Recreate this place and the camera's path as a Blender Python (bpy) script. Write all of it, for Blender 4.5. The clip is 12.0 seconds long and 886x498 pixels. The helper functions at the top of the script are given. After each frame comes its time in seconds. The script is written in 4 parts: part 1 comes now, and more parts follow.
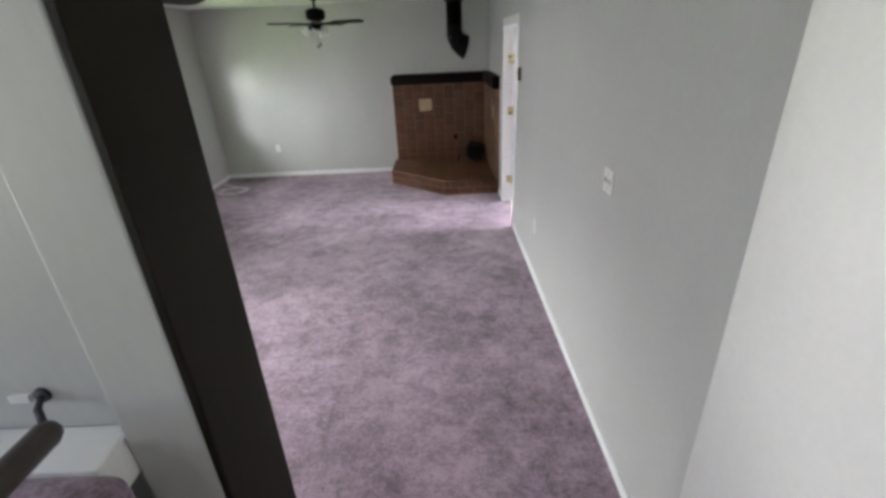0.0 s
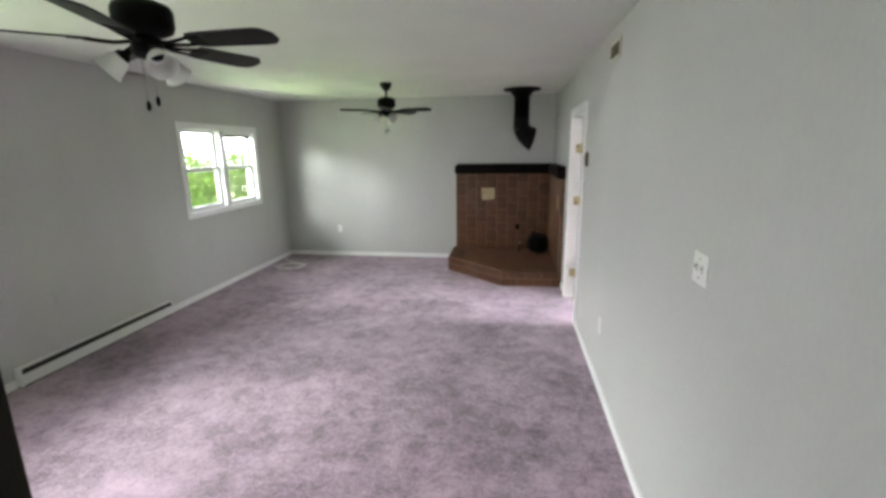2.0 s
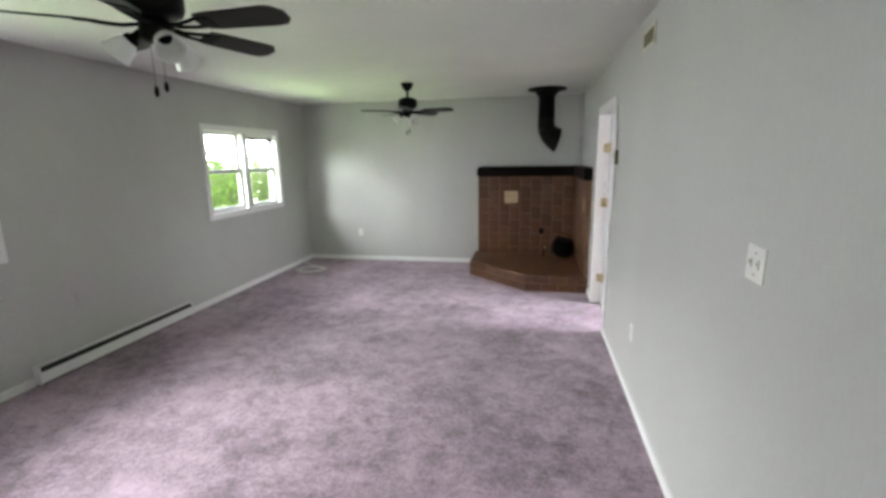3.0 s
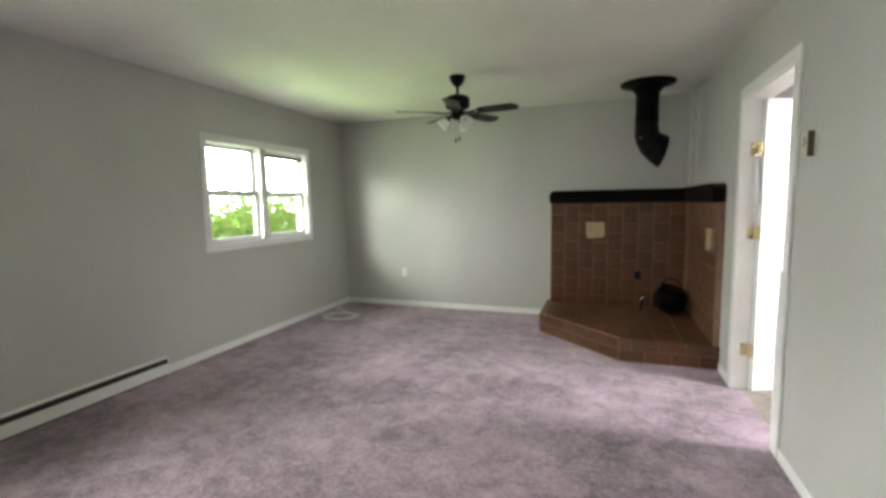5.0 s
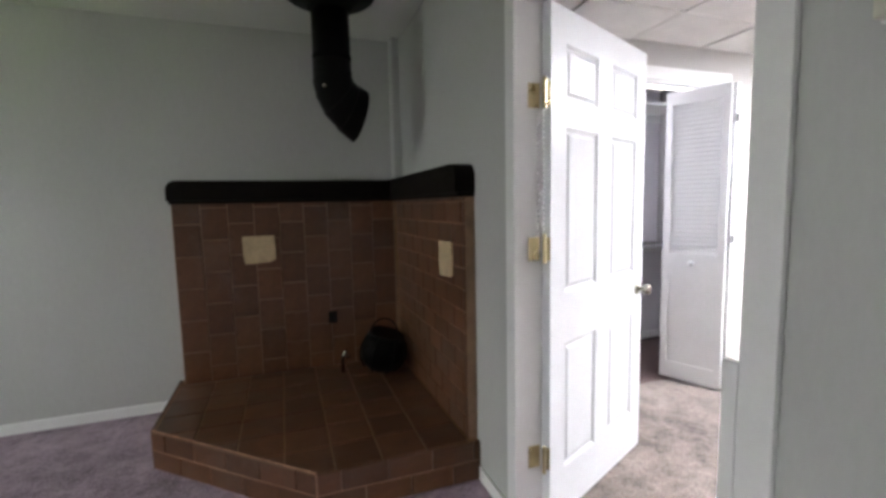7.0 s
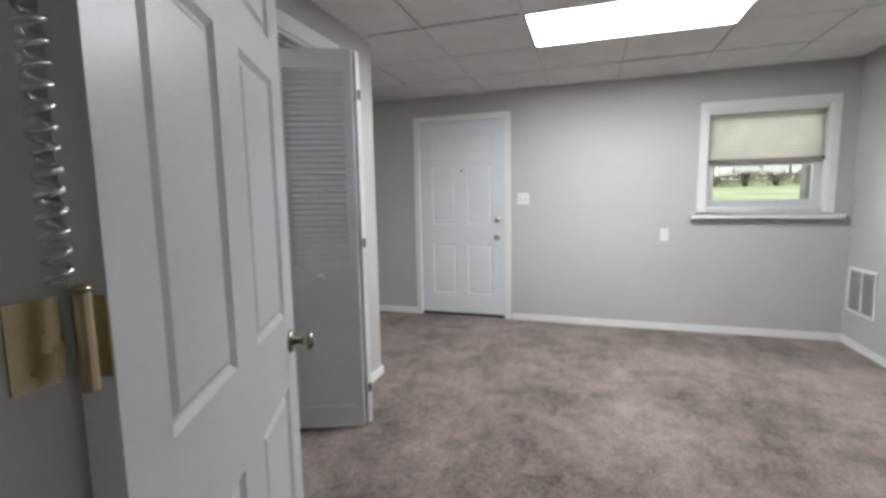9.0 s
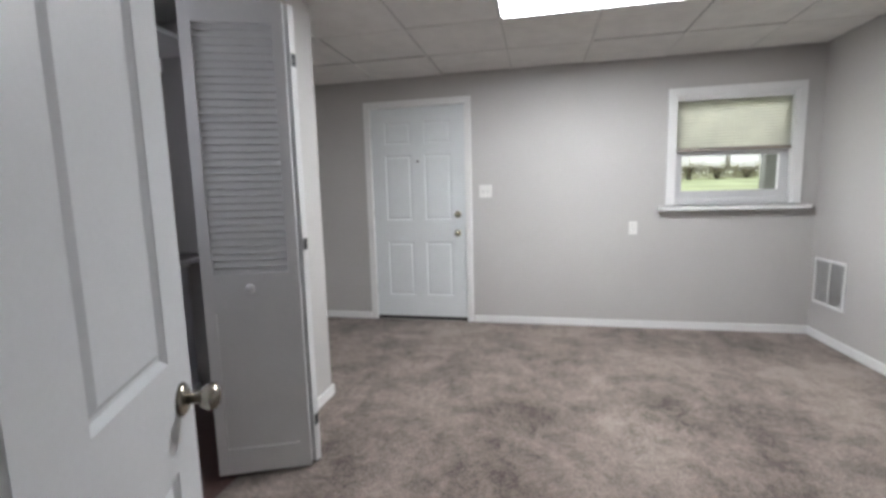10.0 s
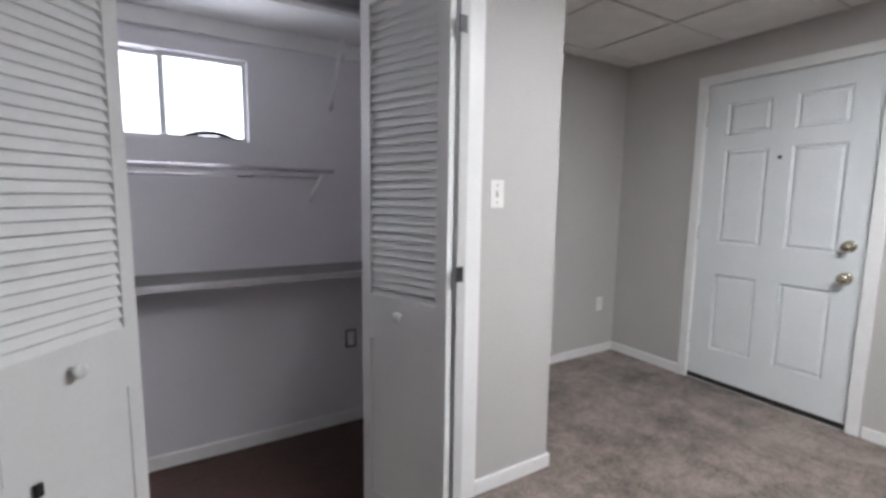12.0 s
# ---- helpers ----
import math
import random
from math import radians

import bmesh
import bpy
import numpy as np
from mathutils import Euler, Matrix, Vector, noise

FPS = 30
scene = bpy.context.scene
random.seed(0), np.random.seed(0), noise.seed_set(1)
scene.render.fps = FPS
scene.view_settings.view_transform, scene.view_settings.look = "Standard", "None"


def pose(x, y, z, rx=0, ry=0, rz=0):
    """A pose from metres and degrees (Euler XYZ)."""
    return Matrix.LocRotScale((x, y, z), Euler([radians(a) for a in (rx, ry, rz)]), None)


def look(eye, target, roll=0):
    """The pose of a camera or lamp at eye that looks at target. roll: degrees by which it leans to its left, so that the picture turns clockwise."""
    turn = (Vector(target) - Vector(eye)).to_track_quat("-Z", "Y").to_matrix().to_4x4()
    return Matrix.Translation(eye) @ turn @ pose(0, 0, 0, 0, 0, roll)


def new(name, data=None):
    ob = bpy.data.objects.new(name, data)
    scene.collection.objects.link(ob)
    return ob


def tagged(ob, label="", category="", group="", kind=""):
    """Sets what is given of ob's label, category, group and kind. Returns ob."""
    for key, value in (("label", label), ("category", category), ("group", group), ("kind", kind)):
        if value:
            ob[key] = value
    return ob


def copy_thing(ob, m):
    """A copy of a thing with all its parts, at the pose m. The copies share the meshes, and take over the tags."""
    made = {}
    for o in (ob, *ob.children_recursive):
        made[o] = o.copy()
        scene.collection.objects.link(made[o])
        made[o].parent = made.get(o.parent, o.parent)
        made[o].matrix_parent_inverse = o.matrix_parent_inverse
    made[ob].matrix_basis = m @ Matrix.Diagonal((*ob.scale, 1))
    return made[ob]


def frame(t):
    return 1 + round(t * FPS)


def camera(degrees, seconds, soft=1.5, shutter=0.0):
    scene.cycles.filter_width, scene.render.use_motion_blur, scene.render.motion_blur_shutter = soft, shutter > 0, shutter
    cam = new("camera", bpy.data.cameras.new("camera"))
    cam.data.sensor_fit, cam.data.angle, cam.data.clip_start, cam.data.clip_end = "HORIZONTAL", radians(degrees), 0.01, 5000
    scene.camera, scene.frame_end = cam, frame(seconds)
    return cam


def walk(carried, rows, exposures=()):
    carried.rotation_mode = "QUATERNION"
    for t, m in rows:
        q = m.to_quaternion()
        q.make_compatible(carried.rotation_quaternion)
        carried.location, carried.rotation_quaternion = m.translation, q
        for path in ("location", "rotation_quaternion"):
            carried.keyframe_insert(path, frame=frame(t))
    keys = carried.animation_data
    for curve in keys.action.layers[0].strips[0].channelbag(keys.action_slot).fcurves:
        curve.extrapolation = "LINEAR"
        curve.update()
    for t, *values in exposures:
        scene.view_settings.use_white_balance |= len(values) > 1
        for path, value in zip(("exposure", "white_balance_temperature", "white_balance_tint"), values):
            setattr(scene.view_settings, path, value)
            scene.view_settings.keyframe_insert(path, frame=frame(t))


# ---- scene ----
cam = camera(89.6, 12.0, soft=3.3)
PATH = [
    (0, (-0.756, 0.053, 1.911), (-0.772, 1.867, 1.07), -2.7),
    (0.5, (-0.754, 0.218, 1.797), (-0.747, 2.086, 1.081), -2.0),
    (1, (-0.742, 0.325, 1.741), (-0.796, 2.235, 1.147), -2.7),
    (1.5, (-0.693, 0.383, 1.719), (-0.883, 2.313, 1.227), -1.4),
    (2, (-0.67, 0.406, 1.723), (-0.958, 2.336, 1.283), -0.7),
    (2.5, (-0.666, 0.431, 1.72), (-1.009, 2.357, 1.302), -0.9),
    (3, (-0.682, 0.534, 1.639), (-1.068, 2.455, 1.235), -0.9),
    (5, (-0.891, 1.924, 1.38), (-1.569, 3.794, 1.173), -1.0),
    (5.5, (-0.878, 2.489, 1.372), (-1.317, 4.43, 1.165), -0.1),
    (6, (-0.904, 3.062, 1.347), (-1.059, 5.046, 1.151), -1.2),
    (6.5, (-0.927, 3.581, 1.354), (-0.708, 5.555, 1.123), -2.4),
    (7, (-0.83, 4.084, 1.313), (-0.161, 5.958, 1.113), -1.2),
    (7.5, (-0.703, 4.512, 1.308), (0.493, 6.1, 1.087), -2.1),
    (7.7, (-0.659, 4.612, 1.3), (0.735, 6.028, 1.067), -2.1),
    (9.5, (-0.04, 5.133, 1.263), (1.886, 5.623, 1.038), -1.1),
    (10, (0.149, 5.185, 1.25), (2.089, 5.603, 1.004), -1.5),
    (10.5, (0.454, 5.138, 1.273), (2.395, 5.548, 1.02), -1.7),
    (11, (0.711, 5.145, 1.268), (2.566, 5.846, 1.013), -2.3),
    (11.5, (0.933, 5.126, 1.294), (2.471, 6.382, 1.057), -2.0),
    (12, (1.155, 4.991, 1.3), (2.18, 6.692, 1.063), 0.8),
]
walk(cam, [(t, look(eye, target, roll)) for t, eye, target, roll in PATH],
     exposures=[(0, 1.62, 6250, 17), (1, 1.66, 6250, 16), (2, 1.85, 6350, 13), (3, 1.83, 6300, 13), (5, 1.74, 6800, 8), (5.5, 1.68, 6650, 10), (6, 1.56, 6500, 12),
                (6.5, 1.47, 6350, 15), (7, 1.06, 6350, 14), (7.5, 0.52, 6250, 16), (9.3, -0.78, 6400, 9), (12, -0.76, 6400, 11)])

# ---- world, sun and large lights ----
world = bpy.data.worlds.new("sky")
scene.world = world
world.use_nodes = True
wn = world.node_tree
sky = wn.nodes.new("ShaderNodeTexSky")
sky.sky_type, sky.sun_disc = "NISHITA", False
sky.sun_elevation, sky.sun_rotation = radians(66), radians(180)
wn.links.new(sky.outputs["Color"], wn.nodes["Background"].inputs["Color"])
wn.nodes["Background"].inputs["Strength"].default_value = 0.15

sun_data = bpy.data.lights.new("sun", "SUN")
sun_data.energy, sun_data.angle, sun_data.color = 5.0, radians(3), (1.0, 0.96, 0.90)
sun = new("sun", sun_data)
sun.matrix_world = look((0, -8, 18), (0, 0, 0))


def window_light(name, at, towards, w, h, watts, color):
    """An area lamp standing in for the outdoor light through one window opening."""
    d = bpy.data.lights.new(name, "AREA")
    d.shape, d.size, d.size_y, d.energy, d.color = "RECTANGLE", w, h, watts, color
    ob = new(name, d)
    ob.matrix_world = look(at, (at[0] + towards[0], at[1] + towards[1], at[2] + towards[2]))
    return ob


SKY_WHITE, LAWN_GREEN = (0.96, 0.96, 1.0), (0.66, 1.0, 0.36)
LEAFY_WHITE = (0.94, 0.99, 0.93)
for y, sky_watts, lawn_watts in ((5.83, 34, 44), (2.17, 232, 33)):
    window_light("daylight_fill", (-6.4, y - 0.45, 2.9), (1, 0.2, -0.6), 2.6, 1.2, sky_watts, LEAFY_WHITE)
    # Unseen green lamp below each window, added for light bounced off the lawn.
    window_light("daylight_fill", (-6.3, y, 0.16), (1, 0, 0.4), 3.4, 0.7, lawn_watts, LAWN_GREEN)
window_light("daylight_fill", (1.15, 7.64, 1.78), (0, -1, -0.45), 1.0, 0.7, 92, (0.86, 0.86, 1.0))
window_light("daylight_fill", (5.65, 3.6, 2.5), (-1, 0, -0.55), 1.6, 0.8, 105, SKY_WHITE)
# Added lamp in the made-up hall opening, to light the walls beside the steps.
window_light("daylight_fill", (-2.47, -0.12, 1.9), (1, 0, -0.15), 0.8, 1.1, 0.95, SKY_WHITE)


# ---- materials ----
def principled(name):
    m = bpy.data.materials.new(name)
    m.use_nodes = True
    return m, m.node_tree.nodes, m.node_tree.links, m.node_tree.nodes["Principled BSDF"]


def surface(name, color, rough=0.6, metal=0.0, var=0.12, scale=3.0, grain=120.0, bump=0.1, spec=0.5, coat=0.0, random_var=0.0, stretch=(1, 1, 1), depth=0.002):
    """A painted or natural surface: two scales of colour variation, roughness variation and fine relief."""
    m, n, l, b = principled(name)
    tc = n.new("ShaderNodeTexCoord")
    mp = n.new("ShaderNodeMapping")
    mp.inputs["Scale"].default_value = stretch
    l.new(tc.outputs["Object"], mp.inputs["Vector"])
    big, fine = n.new("ShaderNodeTexNoise"), n.new("ShaderNodeTexNoise")
    big.inputs["Scale"].default_value, big.inputs["Detail"].default_value = scale, 4
    fine.inputs["Scale"].default_value, fine.inputs["Detail"].default_value = grain, 3
    for t in (big, fine):
        l.new(mp.outputs["Vector"], t.inputs["Vector"])
    add = n.new("ShaderNodeMath")
    add.operation = "MULTIPLY_ADD"
    l.new(fine.outputs["Fac"], add.inputs[0])
    add.inputs[1].default_value = 0.45
    l.new(big.outputs["Fac"], add.inputs[2])
    ramp = n.new("ShaderNodeMapRange")
    ramp.inputs["From Min"].default_value, ramp.inputs["From Max"].default_value = 0.45, 1.0
    ramp.inputs["To Min"].default_value, ramp.inputs["To Max"].default_value = 1 - var, 1 + var
    l.new(add.outputs[0], ramp.inputs["Value"])
    mul = n.new("ShaderNodeVectorMath")
    mul.operation = "SCALE"
    mul.inputs[0].default_value = color
    last = ramp.outputs[0]
    if random_var:
        info = n.new("ShaderNodeObjectInfo")
        rr = n.new("ShaderNodeMapRange")
        rr.inputs["To Min"].default_value, rr.inputs["To Max"].default_value = 1 - random_var, 1 + random_var
        l.new(info.outputs["Random"], rr.inputs["Value"])
        mm = n.new("ShaderNodeMath")
        mm.operation = "MULTIPLY"
        l.new(rr.outputs[0], mm.inputs[0])
        l.new(last, mm.inputs[1])
        last = mm.outputs[0]
    l.new(last, mul.inputs["Scale"])
    l.new(mul.outputs[0], b.inputs["Base Color"])
    rv = n.new("ShaderNodeMapRange")
    rv.inputs["To Min"].default_value, rv.inputs["To Max"].default_value = max(rough - 0.1, 0.02), min(rough + 0.1, 1)
    l.new(big.outputs["Fac"], rv.inputs["Value"])
    l.new(rv.outputs[0], b.inputs["Roughness"])
    b.inputs["Metallic"].default_value = metal
    b.inputs["Specular IOR Level"].default_value = spec
    b.inputs["Coat Weight"].default_value = coat
    if bump:
        bp = n.new("ShaderNodeBump")
        bp.inputs["Strength"].default_value, bp.inputs["Distance"].default_value = bump, depth
        l.new(fine.outputs["Fac"], bp.inputs["Height"])
        l.new(bp.outputs[0], b.inputs["Normal"])
    return m


def carpet_material(name, dark, light, weights, low, high):
    """Short cut pile: worn blotches, brushed streaks and tufts."""
    m, n, l, b = principled(name)
    tc = n.new("ShaderNodeTexCoord")
    blot, patch, mid, tuft = (n.new("ShaderNodeTexNoise") for _ in range(4))
    for t, s, d in ((blot, 1.6, 4), (patch, 8.0, 8), (mid, 30.0, 6), (tuft, 95.0, 4)):
        t.inputs["Scale"].default_value, t.inputs["Detail"].default_value = s, d
        l.new(tc.outputs["Object"], t.inputs["Vector"])
    mid.inputs["Roughness"].default_value = 0.66
    patch.inputs["Distortion"].default_value = 0.5
    acc = None
    for t, w in zip((blot, patch, mid, tuft), weights):
        k = n.new("ShaderNodeMath")
        k.operation = "MULTIPLY_ADD"
        l.new(t.outputs["Fac"], k.inputs[0])
        k.inputs[1].default_value = w
        if acc:
            l.new(acc, k.inputs[2])
        else:
            k.inputs[2].default_value = 0.0
        acc = k.outputs[0]
    ramp = n.new("ShaderNodeValToRGB")
    ramp.color_ramp.elements[0].position, ramp.color_ramp.elements[1].position = 0.0, 1.0
    ramp.color_ramp.elements[0].color, ramp.color_ramp.elements[1].color = (*dark, 1), (*light, 1)
    span = n.new("ShaderNodeMapRange")
    span.inputs["From Min"].default_value, span.inputs["From Max"].default_value = low, high
    l.new(acc, span.inputs["Value"])
    l.new(span.outputs[0], ramp.inputs["Fac"])
    l.new(ramp.outputs["Color"], b.inputs["Base Color"])
    b.inputs["Roughness"].default_value = 1.0
    b.inputs["Specular IOR Level"].default_value = 0.1
    b.inputs["Sheen Weight"].default_value = 0.25
    bp = n.new("ShaderNodeBump")
    bp.inputs["Strength"].default_value, bp.inputs["Distance"].default_value = 0.7, 0.010
    l.new(acc, bp.inputs["Height"])
    l.new(bp.outputs[0], b.inputs["Normal"])
    return m


def glass_material(name):
    m, n, l, b = principled(name)
    b.inputs["Base Color"].default_value = (0.97, 1.0, 0.98, 1)
    b.inputs["Roughness"].default_value, b.inputs["IOR"].default_value = 0.0, 1.45
    b.inputs["Transmission Weight"].default_value = 1.0
    return m


def glow_material(name, color, strength):
    m, n, l, b = principled(name)
    b.inputs["Base Color"].default_value = (0.85, 0.85, 0.85, 1)
    b.inputs["Emission Color"].default_value = (*color, 1)
    b.inputs["Emission Strength"].default_value = strength
    return m


def thin_material(name, color, through_color, share, scale):
    """A thin sheet that lets part of the light through, such as a leaf or a cloth shade."""
    m, n, l, b = principled(name)
    noise_tex = n.new("ShaderNodeTexNoise")
    noise_tex.inputs["Scale"].default_value = scale
    tc = n.new("ShaderNodeTexCoord")
    l.new(tc.outputs["Object"], noise_tex.inputs["Vector"])
    k = n.new("ShaderNodeMapRange")
    k.inputs["To Min"].default_value, k.inputs["To Max"].default_value = 0.65, 1.3
    l.new(noise_tex.outputs["Fac"], k.inputs["Value"])
    sc = n.new("ShaderNodeVectorMath")
    sc.operation = "SCALE"
    sc.inputs[0].default_value = color
    l.new(k.outputs[0], sc.inputs["Scale"])
    l.new(sc.outputs[0], b.inputs["Base Color"])
    b.inputs["Roughness"].default_value = 0.7
    tr = n.new("ShaderNodeBsdfTranslucent")
    tr.inputs["Color"].default_value = (*through_color, 1)
    mix = n.new("ShaderNodeMixShader")
    mix.inputs["Fac"].default_value = share
    l.new(b.outputs[0], mix.inputs[1])
    l.new(tr.outputs[0], mix.inputs[2])
    l.new(mix.outputs[0], n["Material Output"].inputs["Surface"])
    return m


WALL = surface("grey_wall_paint", (0.487, 0.492, 0.472), 0.45, var=0.07, scale=1.3, grain=70, bump=0.25, stretch=(1, 1, 0.35))
WALL2 = surface("warm_grey_wall_paint", (0.485, 0.472, 0.455), 0.6, var=0.05, scale=1.3, grain=70, bump=0.25)
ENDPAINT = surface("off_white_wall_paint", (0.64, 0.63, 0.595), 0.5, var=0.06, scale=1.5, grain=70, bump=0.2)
CEIL = surface("white_ceiling_paint", (0.70, 0.70, 0.68), 0.8, var=0.05, scale=2, grain=160, bump=0.5)
TRIM = surface("white_trim_paint", (0.80, 0.80, 0.79), 0.38, var=0.04, scale=5, grain=60, bump=0.06)
DOORW = surface("white_door_paint", (0.67, 0.685, 0.70), 0.36, var=0.04, scale=4, grain=90, bump=0.08)
DOORE = surface("cool_white_door_paint", (0.72, 0.75, 0.76), 0.4, var=0.03, scale=4, grain=90, bump=0.06)
CLOSETW = surface("closet_wall_paint", (0.68, 0.665, 0.69), 0.7, var=0.05, scale=2, grain=80, bump=0.2)
BIFOLD = surface("grey_white_louver_paint", (0.70, 0.70, 0.69), 0.5, var=0.04, scale=5, grain=70, bump=0.1)
# One carpet in two colours: the mauve carries the cast of the window light.
CARPET1 = carpet_material("carpet_with_light_cast", (0.120, 0.083, 0.106), (0.455, 0.335, 0.415), (0.70, 0.56, 0.60, 0.62), 1.02, 1.47)
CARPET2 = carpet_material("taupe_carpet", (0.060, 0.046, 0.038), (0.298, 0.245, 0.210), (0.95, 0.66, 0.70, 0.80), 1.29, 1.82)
CARPET3 = carpet_material("dark_brown_carpet", (0.05, 0.022, 0.018), (0.10, 0.05, 0.04), (0.36, 0.36, 0.48, 0.58), 0.70, 1.08)
TILE = surface("brown_glazed_tile", (0.102, 0.044, 0.021), 0.34, spec=0.45, var=0.35, scale=9, grain=60, bump=0.35, random_var=0.24)


def add_dust(m, color, scale, low, high, most):
    """Lays patches of pale dust over a material, in world space so that they run on from piece to piece."""
    n, l = m.node_tree.nodes, m.node_tree.links
    b = n["Principled BSDF"]
    place, tex, span, mix = n.new("ShaderNodeNewGeometry"), n.new("ShaderNodeTexNoise"), n.new("ShaderNodeMapRange"), n.new("ShaderNodeMix")
    tex.inputs["Scale"].default_value, tex.inputs["Detail"].default_value, tex.inputs["Roughness"].default_value = scale, 7, 0.65
    l.new(place.outputs["Position"], tex.inputs["Vector"])
    l.new(tex.outputs["Fac"], span.inputs["Value"])
    for key, value in (("From Min", low), ("From Max", high), ("To Min", 0.0), ("To Max", most)):
        span.inputs[key].default_value = value
    mix.data_type = "RGBA"
    under = b.inputs["Base Color"].links[0].from_socket
    l.new(span.outputs[0], mix.inputs[0])
    l.new(under, mix.inputs[6])
    mix.inputs[7].default_value = (*color, 1)
    l.new(mix.outputs[2], b.inputs["Base Color"])
    return m


add_dust(TILE, (0.145, 0.115, 0.095), 3.2, 0.52, 0.74, 0.45)
GROUT = surface("sandy_grout", (0.27, 0.175, 0.115), 0.9, var=0.25, scale=12, grain=150, bump=0.5)
CAPWOOD = surface("dark_stained_wood", (0.006, 0.004, 0.003), 0.55, spec=0.1, var=0.4, scale=6, grain=50, bump=0.2, stretch=(1, 8, 8))
BOARDWOOD = surface("dark_brown_stained_board", (0.0115, 0.0092, 0.0052), 0.55, spec=0.15, var=0.35, scale=5, grain=50, bump=0.2, stretch=(8, 8, 1))
BLACK = surface("black_painted_metal", (0.0025, 0.0025, 0.0025), 0.5, spec=0.1, var=0.3, scale=10, grain=90, bump=0.15)
SOOT = surface("sooty_sheet_metal", (0.004, 0.004, 0.004), 0.38, spec=0.22, var=0.3, scale=10, grain=60, bump=0.1)
BLADE = surface("dark_walnut_blade", (0.006, 0.005, 0.004), 0.45, spec=0.2, var=0.4, scale=8, grain=60, bump=0.1)
RAILWOOD = surface("worn_dark_handrail_wood", (0.045, 0.034, 0.026), 0.4, var=0.35, scale=7, grain=60, bump=0.15, stretch=(8, 1, 8))
BRASS = surface("polished_brass", (0.50, 0.43, 0.26), 0.3, metal=1.0, var=0.15, scale=20, grain=120, bump=0.1)
NICKEL = surface("satin_nickel", (0.38, 0.36, 0.31), 0.2, metal=1.0, var=0.1, scale=20, grain=120, bump=0.05)
FROST = surface("frosted_white_glass", (0.82, 0.83, 0.80), 0.3, var=0.03, scale=8, grain=60, bump=0.02)
PLASTIC = surface("ivory_plastic", (0.76, 0.75, 0.72), 0.35, var=0.03, scale=8, grain=60, bump=0.02)
DARKSLOT = surface("dark_slot", (0.015, 0.014, 0.013), 0.7, var=0.2, scale=20, grain=90, bump=0.0)
TAN = surface("tan_paper", (0.52, 0.40, 0.24), 0.75, var=0.25, scale=14, grain=80, bump=0.2)
PANEL = surface("mineral_fibre_ceiling_panel", (0.80, 0.79, 0.765), 0.9, var=0.07, scale=7, grain=220, bump=0.8)
TBAR = surface("white_metal_grid", (0.76, 0.75, 0.72), 0.45, var=0.04, scale=8, grain=90, bump=0.0)
BLIND = thin_material("cream_cellular_shade", (0.66, 0.655, 0.59), (0.70, 0.70, 0.62), 0.5, 6.0)
TAUPE = surface("taupe_rail", (0.30, 0.27, 0.235), 0.6, var=0.1, scale=6, grain=60, bump=0.05)
GRASS = surface("lawn_grass", (0.52, 0.58, 0.31), 0.95, var=0.35, scale=0.7, grain=30, bump=0.6)
LEAF = thin_material("leaf_green", (0.065, 0.115, 0.018), (0.12, 0.20, 0.028), 0.5, 3.0)
DRYLEAF = thin_material("dry_brush_leaf", (0.42, 0.39, 0.27), (0.45, 0.42, 0.28), 0.5, 3.0)
BARK = surface("tree_bark", (0.10, 0.075, 0.055), 0.95, var=0.4, scale=8, grain=40, bump=0.8)
FENCEW = surface("weathered_fence_wood", (0.82, 0.77, 0.72), 0.9, var=0.3, scale=5, grain=60, bump=0.4)
RODMETAL = surface("white_chromed_rod", (0.82, 0.80, 0.82), 0.3, metal=1.0, var=0.03, scale=9, grain=60, bump=0.0)
CABLE = surface("white_cable_jacket", (0.70, 0.68, 0.66), 0.5, var=0.03, scale=9, grain=60, bump=0.0)
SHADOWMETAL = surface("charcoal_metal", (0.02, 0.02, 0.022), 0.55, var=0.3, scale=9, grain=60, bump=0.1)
GLASS = glass_material("window_glass")
DULLGREY = surface("dull_grey", (0.20, 0.195, 0.19), 0.9, var=0.2, scale=6, grain=80, bump=0.2)
SATIN_BRASS = surface("satin_brass", (0.46, 0.43, 0.33), 0.25, metal=1.0, var=0.1, scale=20, grain=120, bump=0.05)
SHELFEDGE = surface("worn_pale_shelf_edge", (0.44, 0.43, 0.44), 0.8, var=0.25, scale=5, grain=70, bump=0.2, stretch=(0.3, 4, 4))
GREYSLOT = surface("shaded_plastic_slot", (0.38, 0.37, 0.35), 0.6, var=0.05, scale=9, grain=60, bump=0.0)
AGED = surface("aged_ivory_plastic", (0.60, 0.58, 0.48), 0.4, var=0.08, scale=9, grain=60, bump=0.03)
OLIVE = surface("dark_olive_plastic", (0.10, 0.085, 0.045), 0.5, var=0.1, scale=9, grain=60, bump=0.02)
VINYL = surface("window_vinyl", (0.58, 0.58, 0.58), 0.4, var=0.03, scale=5, grain=60, bump=0.04)
# Grout tone lightened to carry the highlight on the hearth's edges.
NOSING = surface("light_grout_highlight", (0.34, 0.20, 0.13), 0.8, var=0.35, scale=14, grain=90, bump=0.3)
SKYGLOW = glow_material("bright_overcast_sky", (0.98, 0.97, 1.0), 5.5)
TUBE_LIGHT = glow_material("fluorescent_diffuser", (0.95, 0.96, 1.0), 64.0)


